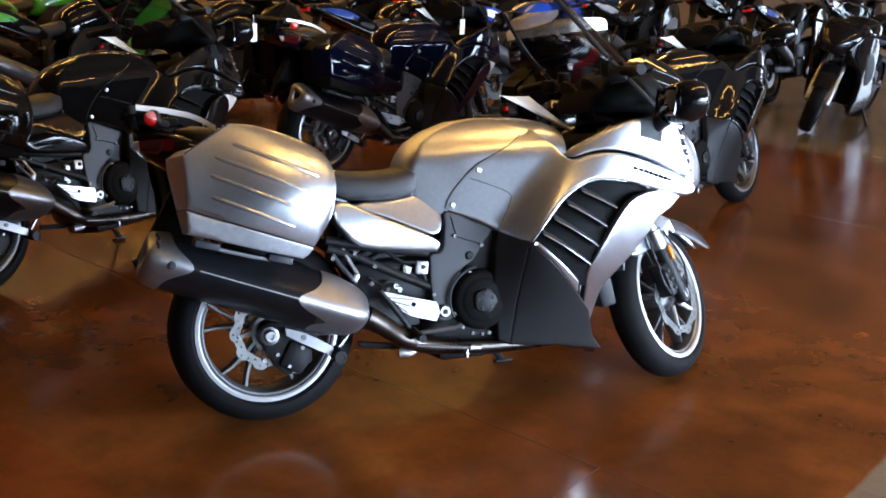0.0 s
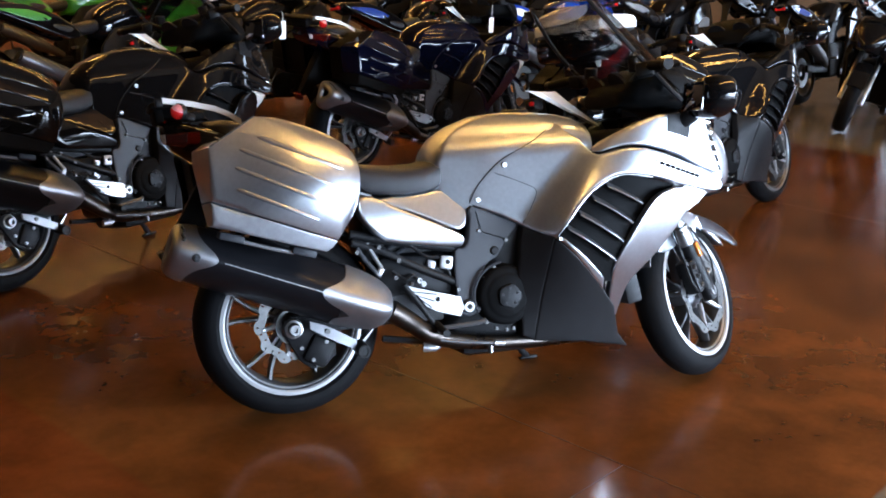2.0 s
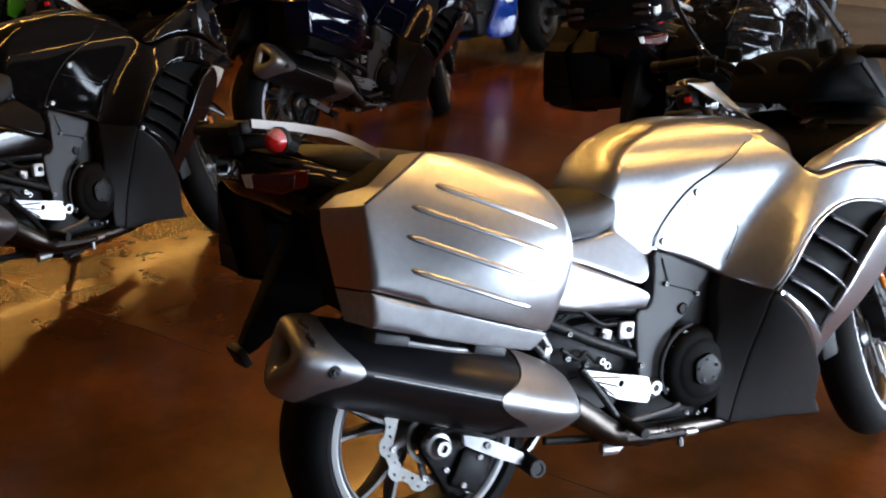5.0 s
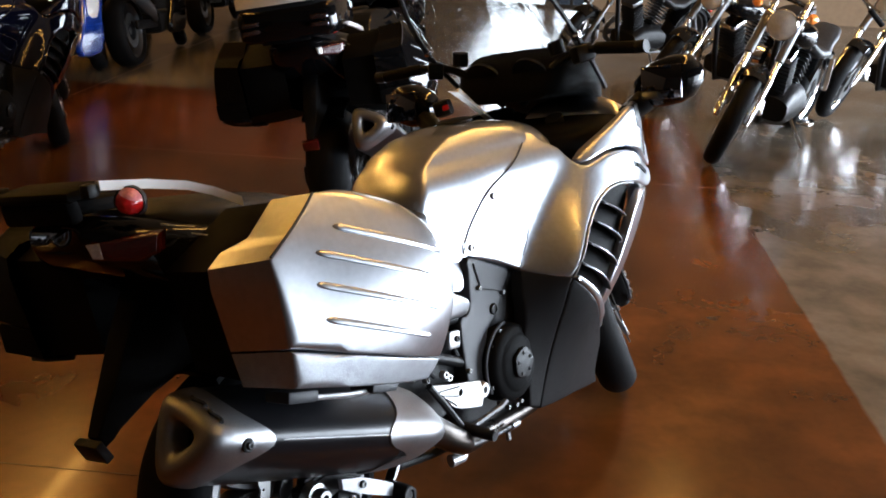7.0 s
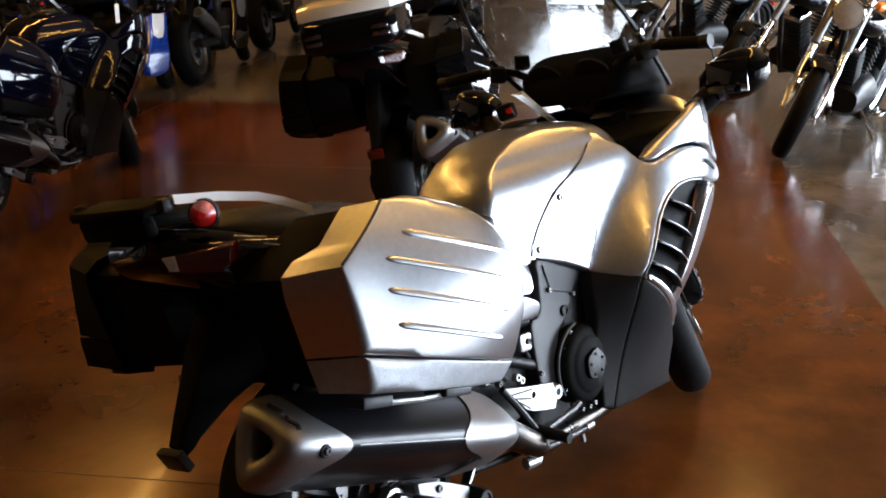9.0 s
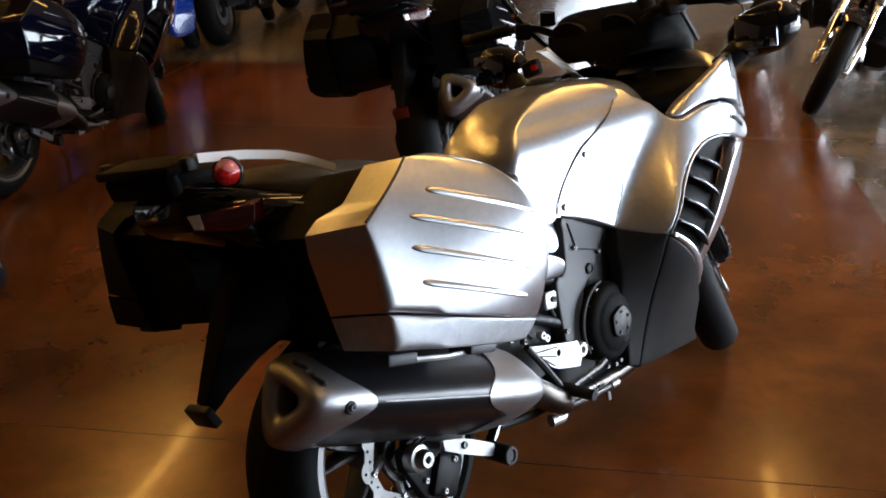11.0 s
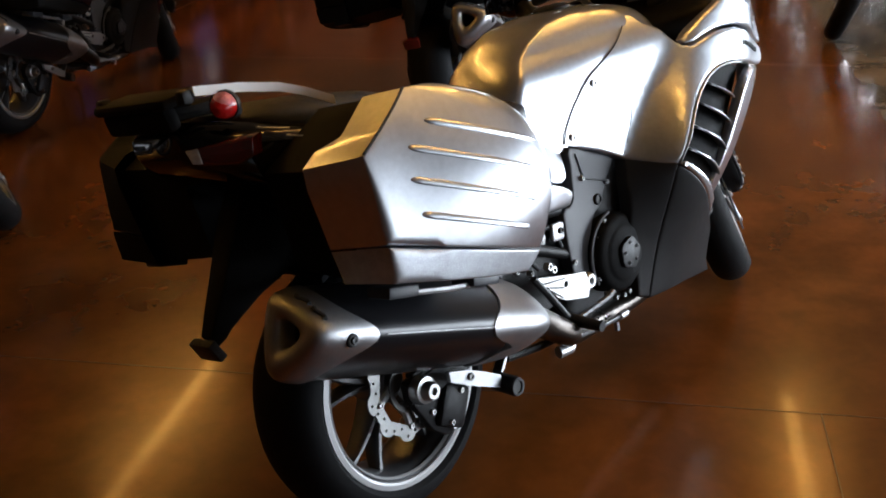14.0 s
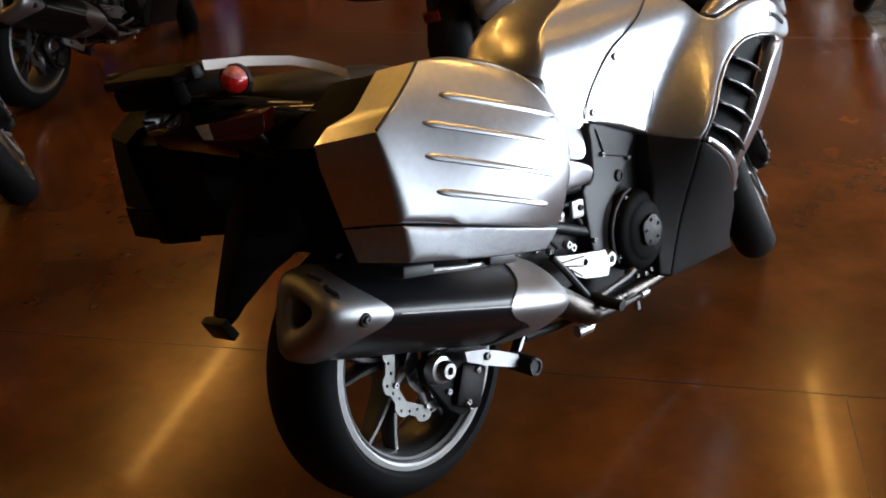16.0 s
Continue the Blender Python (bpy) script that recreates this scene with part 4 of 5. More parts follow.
        body("intake_edge", tube([(x, FAIR(x, z) - .001, z) for x, z in ((.845, .555), (.885, .608), (.943, .67), (1.0, .713), (1.063, .743), (1.124, .747), (1.20, .733))], .0035, 6, smooth=3), ALLOY if silver else paint, side, "", flip=fl)
        strip = [(.845, .556), (.862, .556), (1.022, .407), (1.03, .36), (1.012, .378)]
        body("intake_strip", shell(strip, FAIR, .02, .006, .03, 0, lift=.004), paint, root, "%s strip under the louvres" % word, flip=fl)
        for (x0, z0), (x1, z1) in (((1.038, .711), (1.172, .644)), ((.983, .671), (1.13, .583)), ((.928, .625), (1.097, .52)), ((.884, .58), (1.075, .456))):
            secs, edge = [], []
            for k in np.linspace(0, 1, 7):
                x, z = x0 + (x1 - x0) * k, z0 + (z1 - z0) * k
                y = FAIR(x, z) + .004 + .012 * k
                edge.append((x - .001, y - .001, z))
                secs.append([(x - .002, y, z - .002), (x, y - .001, z + .002), (x + .012, y + .042, z + .016), (x + .010, y + .042, z + .012)])
            blade = body("louvre", loft(secs), GUNMETAL if silver else PLASTIC, root, "thin dark louvre blade", flip=fl)
            body("louvre_edge", tube(edge, [.0012] + [.0026] * 5 + [.0012], 6), paint if silver else PLASTIC, blade, "bright edge of the blade" if silver else "", flip=fl)
        body("lower_cowl", shell(l1, FAIR, .03, .006, .03, 1), PLASTIC, root, "black engine cowl", flip=fl)
        body("lower_cowl", shell(l2, lambda x, z: FAIR(x, z) - .002, .03, .006, .03, 0), PLASTIC, root, "black belly cowl", flip=fl)
        sc = [(.214, .70), (.225, .722), (.27, .722), (.344, .684), (.44, .638), (.537, .594), (.573, .572), (.580, .556), (.572, .541), (.551, .535), (.42, .552), (.30, .576), (.245, .627), (.218, .665)]
        body("side_cover", shell(sc, lambda x, z: -.185 - .02 * math.sin(math.pi * min(1, max(0, (z - .53) / .2))) + .03 * (x - .4), .02, .012, .05, 2), paint, root, "%s side cover below the seat" % word, flip=fl)
        kn = [(.30, .708), (.43, .716), (.503, .724), (.545, .728), (.585, .722), (.615, .702), (.610, .672), (.602, .63), (.590, .603), (.572, .594), (.545, .598), (.43, .652)]
        body("tank_skirt", shell(kn, lambda x, z: -.128 - .34 * max(0, .725 - z), .02, .010, .05, 2), paint, root, "%s panel between seat and tank" % word, flip=fl)
        if not fl:
            body("fuel_panel_line", tube([(x, FAIR(x, z) - .0004, z) for x, z in ((.70, .772), (.76, .748), (.815, .722), (.828, .711), (.829, .69), (.80, .63), (.778, .595))], .0014, 6, smooth=4), GREY, side)
            for x, z in ((.733, .797), (.640, .686)):
                body("fairing_bolt", bolt((x, FAIR(x, z) - .001, z), .0095, .005), CAST, side)
            body("fairing_bolt", bolt((.853, FAIR(.853, .552) - .006, .552), .007, .004), ALLOY, side)
            x0 = 1.215
            for i in range(9):
                bx = x0 + .025 * i
                body("badge_bar", box((bx, FAIR(bx, .785 - .30 * (bx - x0)) - .0035, .783 - .305 * (bx - x0)), (.005 if i == 0 else .019, .0025, .020 if i == 0 else .012), .001, (0, 17, 12)), DULL, side, "dark bar of the maker's badge")
        body("turn_signal", shell([(1.345, .690), (1.40, .692), (1.475, .660), (1.43, .625), (1.375, .60)], lambda x, z: FAIR(x, z) + .004, .02, .008, .04, 1), LENS_CLEAR, root, "clear front turn signal", flip=fl)
        bx = [(1.272, .938), (1.395, .942), (1.372, .852), (1.262, .880)]
        body("mirror_mount", shell(bx, lambda x, z: FAIR(x, z) - .006, .02, .005, .03, 0), PLASTIC, root, "black mirror mount", flip=fl)

    # tank (no wider than the fairing that laps over it), seat, tail
    plan = np.array([(.500, .815, .110, .70), (.515, .858, .130, .68), (.55, .900, .149, .66), (.61, .935, .166, .66), (.69, .962, .176, .70), (.78, .972, .178, .74), (.88, .970, .175, .78), (.97, .958, .163, .80), (1.03, .945, .150, .82), (1.07, .925, .140, .83)])
    secs = []
    for x in np.concatenate([np.linspace(.500, .62, 10), np.linspace(.645, 1.07, 20)]):
        zt, w, zb = (float(np.interp(x, plan[:, 0], plan[:, k])) for k in (1, 2, 3))
        lp = []
        for a in np.linspace(-90, 90, 33):
            q = radians(a)
            s, c = math.sin(q), max(0, math.cos(q))
            z = zt - .13 + .13 * c ** .62
            wide = w + (.03 * min(1, max(0, (x - .60) / .08)) if s < 0 else 0)
            y = min(wide * abs(s) ** .62, -FAIR(x, z) - .002 + .6 * max(0, z - .90))
            lp.append((x, math.copysign(y, s), z))
        low = min(w * .98, -FAIR(x, zb) - .003)
        secs.append(lp + [(x, low, zb), (x, -low, zb)])
    bm = loft(secs)
    tank = body("fuel_tank", bm, paint, root, "rounded %s fuel tank" % word, sharp=60)
    body("fuel_cap", lathe([(.0005, -.012), (.040, -.012), (.048, -.008), (.050, 0), (.0005, 0)], 28, closed=False), PLASTIC, tank, "black fuel cap", pose(.86, 0, .968, -90))
    secs = []
    for x, zt, w, h in ((.16, .865, .115, .09), (.20, .845, .135, .11), (.28, .822, .155, .10), (.38, .812, .158, .10), (.46, .812, .150, .10), (.52, .824, .135, .10), (.555, .845, .110, .09)):
        secs.append([(x, w * math.copysign(abs(math.cos(a)) ** .55, math.cos(a)), zt - h / 2 + h / 2 * math.copysign(abs(math.sin(a)) ** .6, math.sin(a)) - .10 * (w * math.cos(a)) ** 2 * 4) for a in np.linspace(0, 2 * math.pi, 28, endpoint=False)])
    body("rider_seat", loft(secs), VINYL, root, "black vinyl rider seat", sharp=70)
    secs = []
    for x, zt, w, h in ((-.24, .985, .10, .06), (-.18, .992, .135, .08), (-.05, .975, .15, .10), (.08, .950, .15, .12), (.155, .925, .14, .12), (.185, .90, .12, .11)):
        secs.append([(x, w * math.copysign(abs(math.cos(a)) ** .55, math.cos(a)), zt - h / 2 + h / 2 * math.copysign(abs(math.sin(a)) ** .6, math.sin(a))) for a in np.linspace(0, 2 * math.pi, 28, endpoint=False)])
    body("passenger_seat", loft(secs), VINYL, root, "black vinyl passenger seat", sharp=70)
    secs = []
    for x, zt, w, h in ((-.375, .985, .085, .05), (-.34, .995, .13, .10), (-.24, .975, .16, .15), (-.05, .93, .17, .19), (.15, .86, .16, .18), (.28, .78, .14, .12)):
        secs.append([(x, w * math.copysign(abs(math.cos(a)) ** .5, math.cos(a)), zt - h / 2 + h / 2 * math.copysign(abs(math.sin(a)) ** .6, math.sin(a))) for a in np.linspace(0, 2 * math.pi, 24, endpoint=False)])
    body("tail_cowl", loft(secs), BLACK if paint is SILVER else paint, root, "black tail cowl", sharp=60)
    body("tail_trim", tube([(-.28, -.178, .968), (-.25, -.182, .958), (-.215, -.186, .948)], .0022, 6, smooth=3), CAST, root, "thin bright trim line")
    body("tail_trim", tube([(-.225, -.187, .938), (-.19, -.190, .926), (-.155, -.192, .914)], .0018, 6, smooth=3), CAST, root)
    lens = body("tail_light", shell([(-.065, .955), (.055, .957), (.048, .922), (.02, .912), (-.055, .922)], lambda x, z: -.004, .02, .006, .05, 1), TAIL_RED, root, "dark red tail light", pose(-.336, -.150, 0, 0, 0, -56))
    body("tail_light_end", shell([(-.072, .953), (-.048, .954), (-.046, .925), (-.064, .927)], lambda x, z: -.006, .02, .003, .02, 0), LENS_CLEAR, lens, "clear end of the lens", pose(-.336, -.150, 0, 0, 0, -56))
    rack = body("luggage_rack", box((-.36, .02, 1.045), (.09, .25, .022), .010, (0, -4, 0)), DULL, root, "black luggage rack")
    body("rack_plate", box((-.375, .03, 1.012), (.03, .22, .045), .010, (0, -10, 0)), DULL, rack)
    body("rack_post", box((-.30, 0, 1.012), (.14, .15, .028), .012, (0, 4, 0)), DULL, rack)
    for fl in (False, True):
        rail = [(-.372, -.140, 1.041), (-.29, -.162, 1.028), (-.222, -.186, 1.011), (-.185, -.213, .992), (-.153, -.245, .967)]
        part("grab_rail", loft([[(x, y, z - .009), (x + .002, y + .014, z - .007), (x + .002, y + .014, z + .006), (x, y + .001, z + .008)] for x, y, z in [(a, b + .06 * fl, c - .11 * fl) for a, b, c in rail]]), SATIN if not fl else PLASTIC, root, "bright satin grab rail" if not fl else "black grab rail", flip=fl)
        body("grab_rail_end", box((-.380, -.136, 1.050), (.024, .026, .026), .006), PLASTIC, root, flip=fl)
        sig = body("rear_turn_signal", lathe([(.0005, -.026), (.012, -.023), (.020, -.014), (.025, 0), (.025, .010), (.020, .018), (.0005, .022)], 24, closed=False), LENS_RED, root, "round red rear turn signal", pose(-.327, -.166, 1.020, 0, 0, -60), flip=fl)
        half = lathe([(.0005, -.0266), (.0125, -.0236), (.0206, -.0144), (.0254, 0)], 24, closed=False)
        bmesh.ops.bisect_plane(half, geom=half.verts[:] + half.edges[:] + half.faces[:], plane_co=(0, 0, .012), plane_no=(-.6, 0, -1), clear_outer=True)
        body("signal_window", half, LENS_PALE, sig, "clear pinkish upper half of the lens", pose(-.327, -.166, 1.020, 0, 0, -60), flip=fl)
        body("signal_rim", lathe([(.025, -.001), (.0272, -.001), (.0272, .012), (.021, .020), (.017, .022), (.025, .010)], 24), PLASTIC, sig, "", pose(-.327, -.166, 1.020, 0, 0, -60), flip=fl)
        body("signal_stalk", tube([(-.315, -.165, 1.012), (-.28, -.13, 1.0)], .014, 8), PLASTIC, sig, flip=fl)

    # panniers, muffler
    pannier(root, paint, False)
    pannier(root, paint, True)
    muffler(root, paint)

    # nose, cockpit, screen, mirrors
    secs = []
    for x, zt, zb, w in ((1.44, .93, .68, .19), (1.47, .95, .66, .20), (1.53, .93, .64, .19), (1.60, .87, .64, .15), (1.655, .80, .66, .09), (1.675, .75, .68, .04)):
        secs.append([(x, w * math.copysign(abs(math.cos(a)) ** .6, math.cos(a)), (zt + zb) / 2 + (zt - zb) / 2 * math.copysign(abs(math.sin(a)) ** .6, math.sin(a))) for a in np.linspace(0, 2 * math.pi, 28, endpoint=False)])
    nose = body("nose_fairing", loft(secs), paint, root, "%s nose fairing" % word, sharp=60)
    for fl in (False, True):
        lamp = body("headlight", shell([(1.455, .925), (1.50, .90), (1.535, .82), (1.56, .70), (1.52, .70), (1.48, .82)], lambda x, z: FAIR(x, z) + .010, .02, .006, .03, 1), CHROME, nose, "headlight with a chromed reflector", flip=fl)
        for k in range(5):
            x, z = 1.492 + .0095 * k, .905 - .036 * k
            body("reflector_step", box((x - .004, FAIR(x, z) + .010, z), (.028, .016, .012), .003, (0, 24, 0)), CHROME, lamp, flip=fl)
            body("reflector_gap", box((x, FAIR(x, z) + .013, z - .018), (.026, .012, .014), .002, (0, 24, 0)), DARKHOLE, lamp, flip=fl)
    secs = []
    for x, zt, w in ((.99, .885, .12), (1.04, .90, .19), (1.12, .908, .27), (1.22, .915, .315), (1.32, .92, .32), (1.40, .92, .29), (1.46, .91, .24)):
        secs.append([(x, w * math.copysign(abs(math.cos(a)) ** .4, math.cos(a)), zt - .05 + .05 * math.copysign(abs(math.sin(a)) ** .5, math.sin(a))) for a in np.linspace(0, 2 * math.pi, 28, endpoint=False)])
    part("cockpit_shell", loft(secs), DULL, root, "black cockpit trim", sharp=60)
    secs = []
    for x, z, w, h in ((1.20, 1.02, .14, .03), (1.25, 1.045, .185, .06), (1.34, 1.06, .21, .075), (1.42, 1.05, .20, .08), (1.50, .99, .17, .08)):
        secs.append([(x, w * math.copysign(abs(math.cos(a)) ** .5, math.cos(a)), z + h * math.copysign(abs(math.sin(a)) ** .6, math.sin(a))) for a in np.linspace(0, 2 * math.pi, 24, endpoint=False)])
    dash = part("instrument_panel", loft(secs), DULL, root, "black instrument panel", sharp=60)
    for y in (-.08, .08):
        part("dial", lathe([(.0005, -.004), (.045, -.004), (.048, -.012), (.053, -.012), (.055, 0), (.0005, 0)], 24, closed=False), PLASTIC, dash, "round dial", pose(1.225, y, 1.065, 0, 0, 90) @ pose(0, 0, 0, -35, 0, 0))
    # screen: a curved sheet with a thick dark rim
    rows = []
    for k in np.linspace(0, screen, 8):
        xc, zc, hw = 1.56 - .40 * k, 1.00 + .37 * k, .235 + .14 * k * (1 - k) - .03 * k
        rows.append([(xc - 2.1 * (hw * u) ** 2 - .05 * abs(u) ** 3, hw * u, zc + .30 * (hw * u) ** 2 * (k - .2)) for u in np.linspace(-1, 1, 15)])
    bm = bmesh.new()
    grid = [[bm.verts.new(q) for q in r] for r in rows]
    for a, b in zip(grid, grid[1:]):
        for i in range(14):
            bm.faces.new((a[i], a[i + 1], b[i + 1], b[i]))
    bmesh.ops.solidify(bm, geom=bm.faces[:], thickness=.004)
    scr = part("windscreen", bm, SMOKE if silver else CLEAR, root, "smoke-tinted windscreen" if silver else "clear windscreen")
    for s in (0, 14):
        part("screen_edge", tube([r[s] for r in rows], .008, 6), PLASTIC, scr)
        part("screen_bolt", bolt(rows[3][s], .011, .012), CHROME, scr)
    for fl in (False, True):
        secs = []
        for k, y in enumerate(np.linspace(-.36, -.545, 7)):
            w, h = (.035, .055, .062, .066, .064, .055, .02)[k], (.03, .055, .066, .070, .068, .058, .02)[k]
            secs.append([(1.355 + .02 * k / 6 + w * math.copysign(abs(math.cos(a)) ** .7, math.cos(a)), y, .985 + .004 * k + h * math.copysign(abs(math.sin(a)) ** .7, math.sin(a))) for a in np.linspace(0, 2 * math.pi, 20, endpoint=False)])
        mir = part("mirror", loft(secs), BLACK, root, "glossy black mirror housing", flip=fl, sharp=60)
        part("mirror_glass", box((1.294, -.455, 1.0), (.006, .12, .095), .003, (0, 8, 0)), MIRROR, mir, "mirror glass", flip=fl)
        part("mirror_foot", tube([(1.30, -.33, .91), (1.33, -.39, .955)], [.03, .035], 10), PLASTIC, mir, flip=fl)

    # fork, front mudguard, calipers, handlebars (turned with the steering)
    up, fw = STEER_AXIS, Vector((.899, 0, .438))
    for fl in (False, True):
        p = lambda s, f=0.0, y=-.098: tuple((STEER_AT + Vector((0, y, 0))) + up * s + fw * f)
        lower = part("fork_leg", tube([p(-.03), p(.02), p(.10), p(.22)], [.026, .030, .031, .031], 14), ENGINE, root, "black fork leg", st, fl)
        part("fork_tube", tube([p(.20), p(.27), p(.275), p(.70)], [.033, .033, .027, .027], 14), ALLOY, root, "bright fork tube", st, fl)
        part("fork_ring", tube([p(.215), p(.255)], .036, 14), ALLOY, lower, "", st, fl)
        part("fork_reflector", box(p(.17, 0, -.134), (.02, .012, .055), .003, (0, -26, 0)), AMBER, lower, "amber reflector", st, fl)
        cal = part("front_caliper", box(p(.10, -.075, -.098), (.05, .07, .13), .016, (0, -20, 0)), ENGINE, root, "black radial brake caliper", st, fl)
        for s in (.065, .10, .135):
            part("caliper_bolt", bolt(p(s, -.08, -.134), .008, .006), ALLOY, cal, "", st, fl)
        part("axle_clamp", lathe([(.0005, -.035), (.018, -.035), (.022, -.02), (.024, .02), (.0005, .02)], 16, closed=False), CAST, lower, "", st @ Matrix.Translation(STEER_AT + Vector((0, -.09, 0))), fl)
        part("brake_hose", tube([p(.15, -.09, -.12), p(.20, -.11, -.125), p(.28, -.08, -.12), p(.40, -.04, -.10)], .005, 6, smooth=4), PLASTIC, root, "", st, fl)
        part("brake_hose", tube([p(.05, -.10, -.12), p(.12, -.13, -.13), p(.22, -.10, -.125)], .005, 6, smooth=4), PLASTIC, root, "", st, fl)
        part("sensor_cable", tube([p(.02, .02, -.13), p(.12, .045, -.14), p(.25, .02, -.13)], .004, 6, smooth=4), PLASTIC, root, "", st, fl)
        # bars
        part("handlebar", tube([(1.23, -.05, .97), (1.20, -.12, 1.02), (1.16, -.22, 1.06), (1.10, -.323, 1.055), (1.03, -.42, 1.023)], .012, 10, smooth=3), PLASTIC, root, "black handlebar", bars, fl)
        part("grip", tube([(1.105, -.315, 1.056), (1.03, -.42, 1.023)], .0175, 12), RUBBER, root, "black rubber grip", bars, fl)
        part("bar_end", tube([(1.03, -.42, 1.023), (1.015, -.445, 1.018)], .018, 12), PLASTIC, root, "", bars, fl)
        part("switch_box", box((1.125, -.27, 1.055), (.05, .06, .05), .010, (0, 0, 32)), PLASTIC, root, "black switch box", bars, fl)
        part("brake_lever", tube([(1.17, -.26, 1.05), (1.15, -.33, 1.045), (1.08, -.45, 1.02)], [.009, .007, .006], 8, smooth=3), PLASTIC, root, "hand lever", bars, fl)
        part("fluid_reservoir", tube([(1.17, -.20, 1.075), (1.17, -.20, 1.115)], .024, 14), PLASTIC, root, "black fluid reservoir", bars, fl)
    arm = loft([[(x - w, y, z), (x - w * .3, y - .014, z - .008), (x + w, y - .004, z + .004), (x + w * .6, y + .012, z)] for x, y, z, w in ((1.215, .045, .940, .005), (1.13, .060, .984, .028), (1.05, .076, 1.030, .052), (.985, .089, 1.068, .074), (.975, .09, 1.066, .072))])
    arm_ob = part("bar_arm", arm, SATIN, root, "cast silver arm narrowing to a point", bars)
    part("red_button", box((.966, .122, 1.03), (.016, .018, .016), .003), LENS_RED, arm_ob, "red button", bars)
    part("switch_box", box((.99, .135, 1.03), (.05, .05, .045), .010), PLASTIC, root, "", bars)
    secs = []
    for a in np.linspace(36, 158, 15):
        q = radians(a)
        w = .072 if 20 < a < 130 else .05
        secs.append([(.309 * math.cos(q) , y, .309 * math.sin(q) + .004 - 3.2 * y * y) for y in (-w, -w * .5, 0, w * .5, w)] + [(.316 * math.cos(q), y, .316 * math.sin(q) + .004 - 3.2 * y * y) for y in (w, w * .5, 0, -w * .5, -w)])
    part("front_mudguard", loft(secs), paint, root, "%s front mudguard" % word, st @ Matrix.Translation(STEER_AT), sharp=60)
    for fl in (False, True):
        sk = [(-.25, .16), (-.19, .25), (-.05, .303), (.06, .303), (.05, .22), (-.06, .20), (-.14, .17)]
        part("mudguard_skirt", shell(sk, lambda x, z: -.074, .03, .008, .006, 2), paint, root, "", st @ Matrix.Translation(STEER_AT), fl)
        sk = [(.02, .306), (.09, .296), (.15, .274), (.205, .235), (.246, .188), (.232, .180), (.18, .212), (.12, .238), (.06, .250), (.02, .256)]
        part("mudguard_skirt", shell(sk, lambda x, z: -.072, .03, .008, .006, 2), paint, root, "", st @ Matrix.Translation(STEER_AT), fl)
    part("steering_head", box(tuple(STEER_AT + up * .60), (.12, .26, .05), .015, (0, -26, 0)), CAST, root, "silver fork clamp", st)
    body("radiator", box((1.18, 0, .45), (.06, .34, .34), .01, (0, -12, 0)), PLASTIC, root, "black radiator")
    for y in (-.10, -.03, .04, .11):
        body("exhaust_header", tube([(1.02, y, .50), (1.12, y, .42), (1.10, y, .26), (.98, y * .8, .20), (.85, y * .5, .20)], .019, 10, smooth=4), PIPE, root, "heat-tinted header pipe")

    if top_box:
        bx = body("top_box", box((-.28, 0, 1.075), (.36, .43, .15), .045, (0, 2, 0), seg=3), BLACK, root, "black top box with a white lid")
        lid = loft([[(-.28 + dx * a, b, 1.165 + h - .03 * dx - .5 * b * b * k) for dx, b in ((-.185, -.12), (-.16, -.205), (.12, -.225), (.18, -.17), (.18, .17), (.12, .225), (-.16, .205), (-.185, .12))] for a, h, k in ((1.0, -.02, 0), (1.02, .012, .1), (.98, .03, .2), (.80, .045, .3), (.45, .052, .3))])
        body("top_box_lid", lid, WHITE, bx, "white top box lid")
        for y in (-.15, .15):
            for z in (1.055, 1.085):
                body("top_box_light", box((-.462, y, z), (.012, .075, .018), .005), SMOKED, bx, "smoked clear lamp strip")
    return root


# ---- other motorcycles ----
def small_wheel(root, name, xf, radius, width, dark, spokes=6, lip=None):
    """A simpler cast wheel for machines that stand further off."""
    prof = [(radius * .80 + radius * .20 * max(math.cos(radians(a)), 0) ** .7, width / 2 * math.sin(radians(a))) for a in np.linspace(-90, 90, 9)]
    prof += [(radius * .74, width * .36), (radius * .74, -width * .36)]
    w = part(name, lathe(prof, 36), RUBBER, root, "black tyre on a cast wheel", xf)
    part("rim", lathe([(radius * .765, -width * .40), (radius * .70, -width * .30), (radius * .67, 0), (radius * .70, width * .30), (radius * .765, width * .40), (radius * .74, 0)], 36), lip or dark, w, "", xf)
    part("hub", lathe([(.0005, -.05), (.035, -.05), (.05, 0), (.035, .05), (.0005, .05)], 16, closed=False), dark, w, "", xf)
    for i in range(spokes):
        a = 2 * math.pi * i / spokes + .3
        part("spoke", tube([(.04 * math.cos(a), 0, .04 * math.sin(a)), (radius * .69 * math.cos(a + .1), 0, radius * .69 * math.sin(a + .1))], [.016, .010], 6), dark, w, "", xf)
    for y in (-.06, .06):
        part("brake_disc", lathe([(.085, y - .002), (radius * .47, y - .002), (radius * .47, y + .002), (.085, y + .002)], 28), STEEL, w, "", xf)
    return w


def ring(x, w, zt, zb, n=20, e=.6):
    """A rounded upright section across the machine."""
    return [(x, w * math.copysign(abs(math.cos(a)) ** e, math.cos(a)), (zt + zb) / 2 + (zt - zb) / 2 * math.copysign(abs(math.sin(a)) ** e, math.sin(a))) for a in np.linspace(0, 2 * math.pi, n, endpoint=False)]


